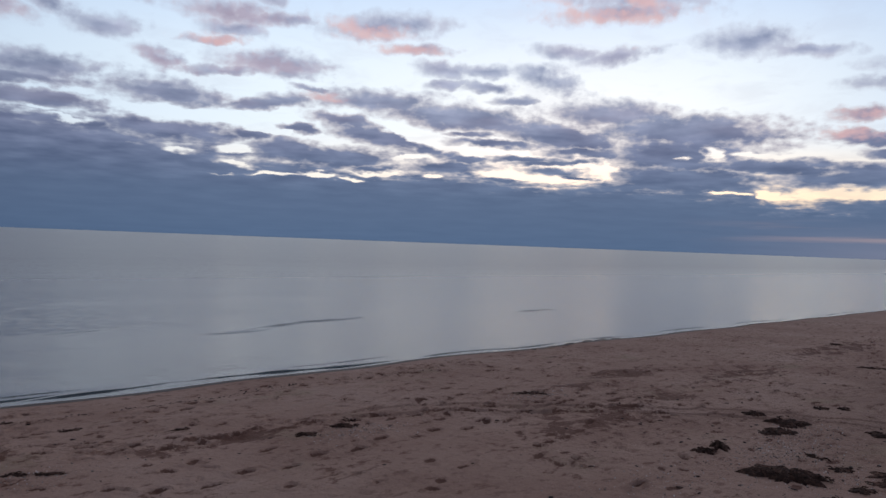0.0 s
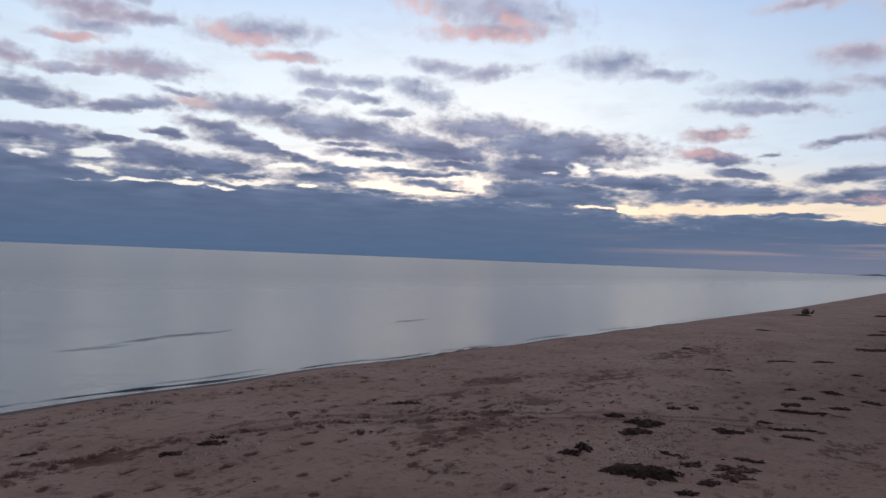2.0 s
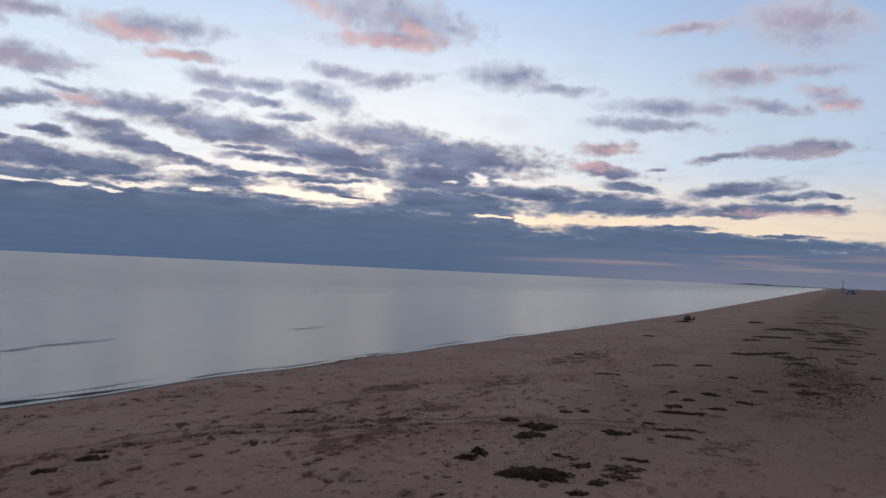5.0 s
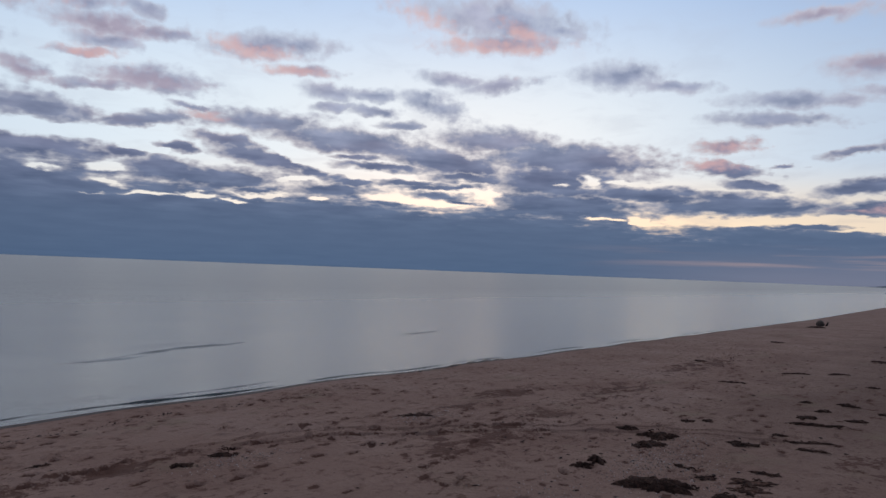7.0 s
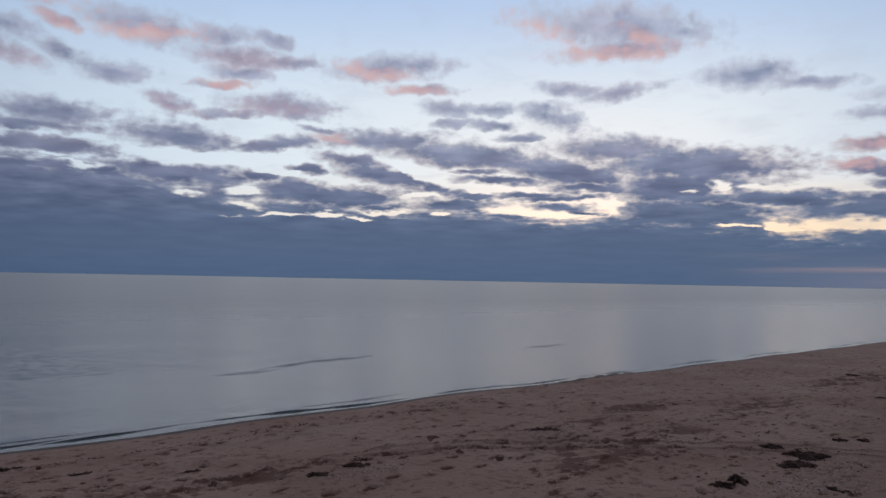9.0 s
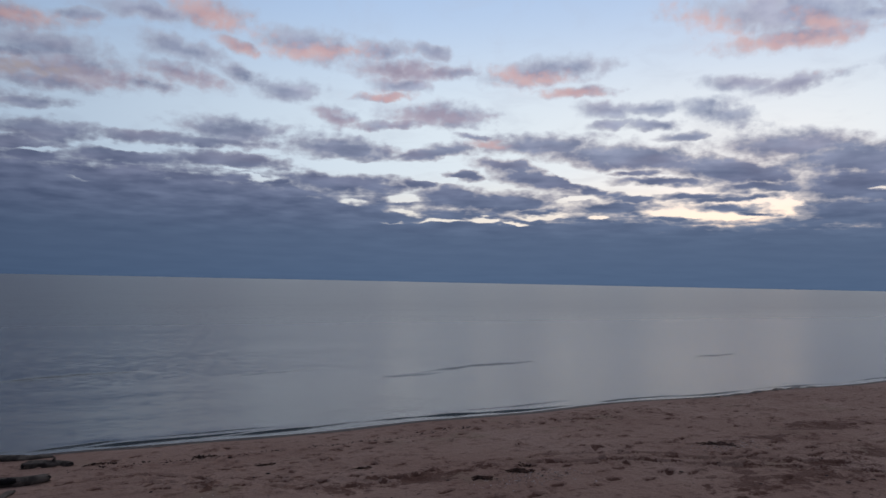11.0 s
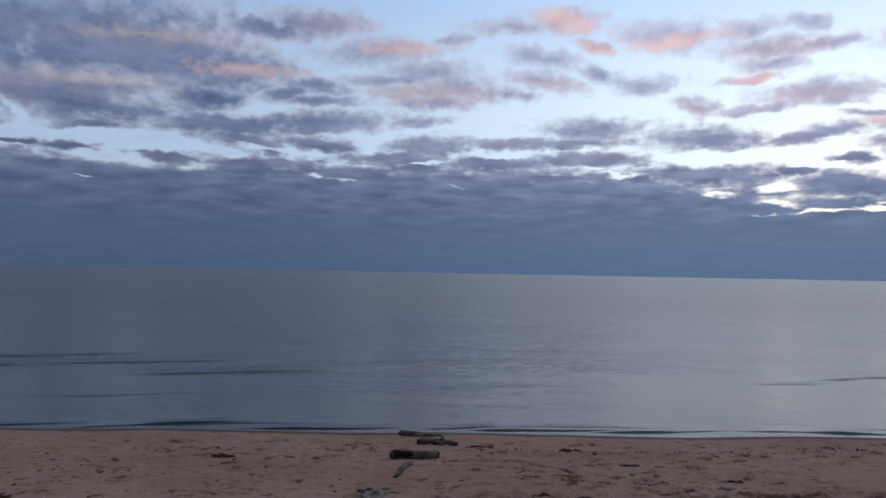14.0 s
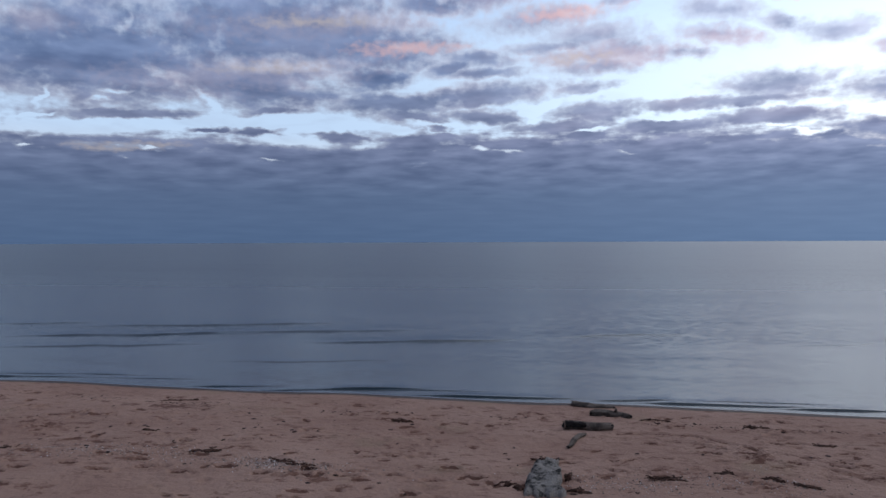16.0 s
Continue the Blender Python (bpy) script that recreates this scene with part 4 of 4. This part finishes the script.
seaweed(40.5, 0.0, 1.7, 0.7, 0.06, -90, 105, "wide flat raft of dark seaweed on the sand", mat=OLD_WEED)
# the thick wrack field inland, beyond the trodden sand
beds = random.Random(77)
for k in range(60):
    wx = beds.uniform(22.5, 60.0) if k < 44 else beds.uniform(60.0, 110.0)
    wy = beds.gauss(-0.1, 1.0) if k < 44 else beds.gauss(0.5, 2.0)
    grow = 0.5 + wx / 45.0
    seaweed(wx, wy, beds.uniform(0.3, 0.8) * grow, beds.uniform(0.25, 0.6) * grow, beds.uniform(0.03, 0.07), beds.uniform(-105, -65), 150 + k,
            "broad matted patch of dark seaweed wrack on the sand", strands=24, mat=OLD_WEED)
# heaps near the driftwood
seaweed(5.40, 12.05, 0.30, 0.12, 0.025, -20, 70)
seaweed(7.62, 10.33, 0.42, 0.26, 0.056, -25, 71, "small dark seaweed lump on the sand")
seaweed(6.78, 10.25, 0.30, 0.19, 0.056, -25, 72, "small dark seaweed lump on the sand")
seaweed(7.95, 10.62, 0.22, 0.14, 0.031, -25, 73)
seaweed(12.8, 10.4, 0.75, 0.26, 0.037, -40, 74)
seaweed(-5.97, 10.78, 0.46, 0.17, 0.037, 5, 75, "small mound of dark seaweed among shell bits")
seaweed(-4.55, 10.42, 0.42, 0.14, 0.031, -8, 76)
seaweed(-4.15, 10.25, 0.45, 0.14, 0.031, -8, 77)
seaweed(-3.46, 13.62, 0.32, 0.17, 0.062, 0, 78, "small dark seaweed lump on the sand")
seaweed(-7.72, 11.95, 0.26, 0.09, 0.025, 8, 79)
seaweed(-9.35, 10.50, 0.36, 0.14, 0.031, 8, 80)
seaweed(-8.83, 14.89, 0.8, 0.09, 0.015, 4, 81, "thin strip of brown seaweed on the sand", mat=OLD_WEED)
seaweed(-1.00, 10.16, 0.40, 0.15, 0.031, 0, 82)
seaweed(-0.12, 9.98, 0.34, 0.17, 0.037, 10, 83)
seaweed(2.03, 11.00, 0.40, 0.12, 0.025, -10, 84)
seaweed(2.55, 10.80, 0.30, 0.10, 0.025, -15, 85)
seaweed(2.96, 10.57, 0.36, 0.10, 0.025, -20, 86)
seaweed(1.14, 10.69, 0.50, 0.17, 0.025, -5, 87)
seaweed(3.14, 14.36, 0.42, 0.19, 0.037, -5, 88)
seaweed(1.36, 14.50, 0.50, 0.15, 0.043, 0, 89)
seaweed(3.98, 13.17, 0.34, 0.14, 0.025, -10, 90)


def log(name, a, b, r0, r1, mat, label, seed, buried=0.25, stub=True, bark=False, squash=0.72):
    """A worn length of driftwood from a to b on the sand, with broken ends."""
    rand = random.Random(seed)
    ax, ay = a
    bx, by = b
    length = math.hypot(bx - ax, by - ay)
    turn = math.degrees(math.atan2(by - ay, bx - ax))
    za, zb = top(ax, ay), top(bx, by)
    segs, rings = 20, 18
    bm = bmesh.new()
    loops = []
    for i in range(rings + 1):
        s = i / rings
        r = (r0 + (r1 - r0) * s) * (0.72 + 0.28 * math.sin(math.pi * (0.08 + 0.84 * s)) ** 0.5)
        loop = []
        for k in range(segs):
            t = 2 * math.pi * k / segs
            rr = r * (1 + 0.26 * float(rolling(s * length * 3 + seed * 9, math.cos(t) * 2, 0.8, 7)) + 0.16 * float(rolling(s * 2 + seed, t * 2.5, 0.7, 8)) + 0.05 * math.sin(t * 3 + seed + 2 * s))
            ragged = (0.06 * rand.uniform(-1, 1) if i in (0, rings) else 0)
            loop.append(bm.verts.new((s * length + ragged, rr * math.cos(t) + 0.05 * math.sin(s * 4 + seed), rr * squash * math.sin(t) + r * (squash - 2 * buried * squash))))
        loops.append(loop)
    for p, q in zip(loops[:-1], loops[1:]):
        for k in range(segs):
            bm.faces.new((p[k], p[(k + 1) % segs], q[(k + 1) % segs], q[k]))
    bmesh.ops.recalc_face_normals(bm, faces=bm.faces)
    ob = part(name, bm, mat)
    ob.matrix_world = pose(ax, ay, za, 0, -math.degrees(math.atan2(zb - za, length)), turn)
    for s, r, loop_at in ((0, 0.80 * r0, -0.01), (1, 0.80 * r1, length + 0.01)):
        cap = bmesh.new()
        rim = []
        for k in range(16):
            t = 2 * math.pi * k / 16
            rim.append(cap.verts.new((loop_at + 0.03 * rand.uniform(-1, 1), 0.93 * r * math.cos(t) + 0.05 * math.sin(s * 4 + seed), 0.93 * r * squash * math.sin(t) + r * (squash - 2 * buried * squash))))
        mid = cap.verts.new((loop_at + (0.05 if s else -0.05), 0.05 * math.sin(s * 4 + seed), r * (squash - 2 * buried * squash)))
        for k in range(16):
            cap.faces.new((rim[k], rim[(k + 1) % 16], mid))
        part("broken_end", cap, DARKWOOD, ob, "dark rough broken end", shade=False)
    if bark:
        shell, rows_ = bmesh.new(), []
        for i in range(9):
            s = 0.02 + 0.42 * i / 8
            r = (r0 + (r1 - r0) * s) * 1.0
            rows_.append([shell.verts.new((s * length + 0.02 * rand.uniform(-1, 1), r * (1.12 + 0.12 * rand.uniform(-1, 1)) * math.cos(t) + 0.05 * math.sin(s * 4 + seed),
                                          r * squash * (1.12 + 0.12 * rand.uniform(-1, 1)) * math.sin(t) + r * (squash - 2 * buried * squash))) for t in [0.2 + 2.9 * k / 9 for k in range(10)]])
        for p, q in zip(rows_[:-1], rows_[1:]):
            for k in range(9):
                shell.faces.new((p[k], p[k + 1], q[k + 1], q[k]))
        bmesh.ops.solidify(shell, geom=shell.faces[:], thickness=0.015)
        part("bark", shell, DARKWOOD, ob, "dark flaking bark", shade=False)
    if stub:
        knot = bmesh.new()
        bmesh.ops.create_cone(knot, cap_ends=True, segments=9, radius1=0.045, radius2=0.022, depth=0.12,
                              matrix=pose(length * 0.62, 0.02, r0 * squash * 1.55 - 2 * buried * r0 * squash * 0.5, 25, 20, 0))
        for v in knot.verts:
            v.co += Vector((rand.uniform(-1, 1), rand.uniform(-1, 1), rand.uniform(-1, 1))) * 0.008
        part("branch_stub", knot, mat, ob)
    return tagged(ob, label, "driftwood", "driftwood logs")


log("driftwood_log", (-0.20, 15.85), (0.62, 15.68), 0.12, 0.05, DRIFTWOOD, "grey driftwood log half sunk at the water's edge", 3, 0.35, False)
log("driftwood_log", (0.20, 14.98), (0.90, 14.78), 0.11, 0.075, DRIFTWOOD, "grey-brown driftwood log with a rounded end on sand", 5, 0.2, True)
log("driftwood_log", (-0.33, 13.62), (0.50, 13.72), 0.115, 0.085, DRIFTWOOD, "thick dark-ended driftwood log lying on the sand", 8, 0.15, False, True)
log("driftwood_branch", (-0.30, 12.38), (0.03, 13.12), 0.04, 0.055, DRIFTWOOD, "short crooked dark branch lying on the sand", 11, 0.1, False)


def slab():
    """A worn grey slab, half sunk in the sand."""
    bm = bmesh.new()
    bmesh.ops.create_grid(bm, x_segments=30, y_segments=60, size=0.5)
    base = top(-0.55, 10.5)
    edge = []
    for v in bm.verts:
        u, w = v.co.x * 2, v.co.y * 2
        wide = 0.25 + 0.06 * float(rolling(w * 2, 3.0, 0.8, 17)) - 0.05 * float(smooth(w, 0.4, 1.0))
        px, py = u * wide + 0.05 * float(rolling(w * 5, u, 0.6, 19)), w * 0.88 + 0.09 * float(rolling(u * 3, w, 0.6, 18))
        lip = max(abs(u), abs(w))
        h = 0.075 * (1 - smooth(lip, 0.72, 1.0)) + 0.04 * float(rolling(px, py, 0.22, 15)) + 0.026 * float(rolling(px, py, 0.1, 16)) + 0.02
        wx, wy = -0.55 + px, 10.5 + py
        v.co = (px, py, (top(wx, wy) - base) + (float(h) if lip < 0.99 else -0.06))
    ob = part("stone_slab", bm, SLAB)
    ob.matrix_world = pose(-0.55, 10.5, base, 0, 0, 0)
    return tagged(ob, "worn grey concrete slab half sunk in sand", "slab")


slab()
# weed caught round the slab
seaweed(-0.60, 11.46, 0.42, 0.09, 0.035, 0, 95, "strands of dark seaweed caught on the slab's end")
seaweed(-0.88, 10.0, 0.16, 0.30, 0.05, 0, 96, strands=3)
seaweed(-0.24, 10.6, 0.12, 0.40, 0.05, 0, 97, strands=3)


def stump():
    """A dark stump with a root sticking up, by the water."""
    bm = bmesh.new()
    bmesh.ops.create_icosphere(bm, subdivisions=3, radius=0.29)
    for v in bm.verts:
        k = 1 + 0.45 * float(rolling(v.co.x * 3, v.co.y * 3 + v.co.z * 2, 0.45, 23))
        v.co = (v.co.x * 1.1 * k, v.co.y * 0.7 * k, max(-0.05, (v.co.z + 0.2) * 0.85 * k))
    base = top(65.5, 11.3)
    ob = part("tree_stump", bm, DRIFTWOOD)
    ob.matrix_world = pose(65.5, 11.3, base, 0, 0, -70)
    root = bmesh.new()
    bmesh.ops.create_cone(root, cap_ends=True, segments=9, radius1=0.10, radius2=0.05, depth=0.40, matrix=pose(0.52, 0.05, 0.17, 8, 24, 0))
    for v in root.verts:
        v.co.x += 0.04 * math.sin(v.co.z * 9)
    part("root", root, DARKWOOD, ob)
    return tagged(ob, "dark washed-up tree stump with an upright root", "stump")


stump()
seaweed(62.3, 11.0, 1.1, 0.4, 0.14, -80, 98)


# ---- loose bits that cannot be counted ----
def bits(name, places, mat, label, category, flat=(0.25, 0.6)):
    """Small angular pieces pressed into the sand, in one mesh. places: x, y, size."""
    rand = random.Random(len(places))
    verts, faces = [], []
    for x, y, size in places:
        z, turn, n = top(x, y), rand.uniform(0, 6.283), rand.choice((5, 6, 7))
        first, tall, thin = len(verts), size * rand.uniform(*flat), rand.uniform(0.2, 0.9)
        for level, grow in ((-0.3, 0.9), (0.35, 1.0), (1.0, 0.55)):
            for k in range(n):
                a = 2 * math.pi * k / n
                r = 0.5 * size * grow * rand.uniform(0.75, 1.25)
                px, py = r * math.cos(a), r * math.sin(a) * thin
                verts.append((x + px * math.cos(turn) - py * math.sin(turn), y + px * math.sin(turn) + py * math.cos(turn), z + tall * level))
        for level in range(2):
            for k in range(n):
                p, q = first + level * n + k, first + level * n + (k + 1) % n
                faces.append((p, q, q + n, p + n))
        faces.append(tuple(first + 2 * n + k for k in range(n)))
    mesh = bpy.data.meshes.new(name)
    mesh.from_pydata(verts, [], faces)
    mesh.materials.append(mat)
    return tagged(new(name, mesh), label, category, kind="stuff")


def drift(count, patches, low, high):
    """Places strewn in round patches (x, y, half width, half depth)."""
    out = []
    for _ in range(count):
        x, y, w, d = patches[int(rng.integers(len(patches)))]
        px, py = x + w * rng.normal() * 0.5, y + d * rng.normal() * 0.5
        if py < float(shore(px)) - 0.3 and math.hypot(px, py) > 6:
            out.append((px, py, low + (high - low) * rng.random() ** 2.5))
    return out


SHELLY = [(12.2, 4.4, 1.8, 1.0), (11.0, 3.6, 1.4, 0.9), (13.4, 4.7, 1.2, 0.7), (9.2, 4.9, 2.0, 0.9), (7.6, 9.9, 1.0, 0.5), (-4.3, 10.2, 1.6, 0.4), (-8.4, 10.5, 1.8, 0.5),
          (2.2, 10.6, 1.6, 0.5), (0.4, 10.4, 1.2, 0.5), (12.9, 10.2, 1.2, 0.5), (-6.8, 10.6, 1.5, 0.5), (-4.6, 10.2, 0.9, 0.25), (-4.3, 10.3, 0.7, 0.2), (12.0, 4.6, 1.4, 0.6)]
bits("shell_fragments", drift(2600, SHELLY, 0.008, 0.026), SHELL, "scattered pale broken shells pressed into the sand", "shells")
bits("pebbles", drift(4200, SHELLY, 0.008, 0.030), PEBBLE, "scattered small grey and dark pebbles on sand", "pebbles")
WIDE = [(4, 10, 12, 4), (14, 7, 9, 5), (-7, 12, 8, 2.5), (24, 7, 12, 5), (38, 4, 14, 5), (12.5, 5, 3, 2.5)]
bits("seaweed_scraps", drift(900, WIDE, 0.025, 0.12), SCRAP, "scattered dark scraps of dry seaweed on the sand", "seaweed", (0.05, 0.16))
FIELD = [(27.0, 0.3, 6.0, 1.5), (30.0, 0.9, 5.0, 1.2), (24.5, -0.2, 4.0, 1.2), (38.0, 0.4, 10.0, 2.0), (56.0, 1.5, 12.0, 2.5)]
bits("wrack_litter", drift(3400, FIELD, 0.03, 0.12), LITTER, "thick litter of dark seaweed scraps over the sand", "seaweed", (0.06, 0.2))
line = [(x, float(np.interp(x, (-12, -6, 0, 4, 6, 9, 14, 22), (14.9, 14.3, 14.3, 14.15, 14.3, 14.55, 14.2, 13.4))) + 0.10 * rng.normal(), 0.015 + 0.05 * rng.random() ** 2)
        for x in (rng.uniform(-12, 20, 1100)) if float(rolling(x, 0, 1.4, 44)) > -0.05]
bits("strandline", line, SCRAP, "broken line of fine brown debris left by the tide", "debris", (0.1, 0.25))


def scrap(x, y, size, colour, turn, label):
    """A crumpled scrap of washed-up plastic sheet."""
    bm = bmesh.new()
    bmesh.ops.create_grid(bm, x_segments=9, y_segments=6, size=0.5)
    for v in bm.verts:
        lift = 0.10 + 0.16 * float(rolling(v.co.x * 6, v.co.y * 6, 1.0, 201)) + 0.10 * float(rolling(v.co.x * 6, v.co.y * 6, 0.45, 202))
        v.co = (v.co.x * size * (1 + 0.3 * float(rolling(v.co.y * 7, 1.0, 1.0, 203))), v.co.y * size * 0.6, max(0.004, lift * size))
    bmesh.ops.solidify(bm, geom=bm.faces[:], thickness=0.003)
    ob = part("plastic_scrap", bm, plain_material("washed_plastic", colour, 0.45))
    ob.matrix_world = pose(x, y, top(x, y), 0, 0, turn)
    return tagged(ob, label, "plastic scrap")


scrap(-6.05, 10.76, 0.15, (0.05, 0.075, 0.16), 12, "small crumpled blue plastic scrap caught in seaweed")
scrap(47.5, 3.6, 0.30, (0.62, 0.60, 0.57), 40, "small pale plastic scrap among dry seaweed")


# ---- far along the beach ----
def parked_van():
    """A van parked far off on the beach."""
    steel, dark = plain_material("pale_van_paint", (0.35, 0.37, 0.40), 0.35), plain_material("dark_rubber", (0.02, 0.02, 0.02), 0.8)
    pane = plain_material("dark_window", (0.02, 0.025, 0.03), 0.1)
    bm = bmesh.new()
    bmesh.ops.create_cube(bm, size=1.0, matrix=Matrix.Translation((0, 0, 0.85)) @ Matrix.Diagonal((4.8, 1.9, 0.9, 1)))
    bmesh.ops.bevel(bm, geom=bm.edges[:], offset=0.15, segments=3, affect="EDGES")
    x, y = 430.0, -6.0
    ob = part("van", bm, steel)
    ob.matrix_world = pose(x, y, float(lie(x, y)), 0, 0, 75)
    cab = bmesh.new()
    bmesh.ops.create_cube(cab, size=1.0, matrix=Matrix.Translation((-0.4, 0, 1.72)) @ Matrix.Diagonal((3.8, 1.75, 0.9, 1)))
    for v in cab.verts:
        if v.co.z > 1.9:
            v.co.x *= 0.85
            v.co.y *= 0.88
    bmesh.ops.bevel(cab, geom=cab.edges[:], offset=0.12, segments=2, affect="EDGES")
    part("cabin", cab, steel, ob)
    for side in (-1, 1):
        for along, wide in ((-1.2, 1.1), (0.3, 1.1)):
            glass = bmesh.new()
            bmesh.ops.create_cube(glass, size=1.0, matrix=Matrix.Translation((along, side * 0.85, 1.72)) @ Matrix.Diagonal((wide, 0.06, 0.5, 1)))
            part("window", glass, pane, ob)
        for along in (-1.5, 1.5):
            wheel = bmesh.new()
            bmesh.ops.create_cone(wheel, cap_ends=True, segments=20, radius1=0.36, radius2=0.36, depth=0.24, matrix=pose(along, side * 0.88, 0.36, 90, 0, 0))
            part("wheel", wheel, dark, ob)
    return tagged(ob, "pale van parked far along the beach", "van")


parked_van()


def mast():
    wood = plain_material("grey_pole", (0.10, 0.10, 0.11), 0.7)
    x, y = 420.0, -2.4
    bm = bmesh.new()
    bmesh.ops.create_cone(bm, cap_ends=True, segments=10, radius1=0.16, radius2=0.09, depth=7.2, matrix=pose(0, 0, 3.5))
    ob = part("pole", bm, wood)
    ob.matrix_world = pose(x, y, float(lie(x, y)))
    arm = bmesh.new()
    bmesh.ops.create_cube(arm, size=1.0, matrix=Matrix.Translation((0, 0, 6.4)) @ Matrix.Diagonal((0.12, 1.5, 0.12, 1)))
    part("cross_arm", arm, wood, ob)
    return tagged(ob, "slim grey pole standing far along the beach", "pole")


mast()
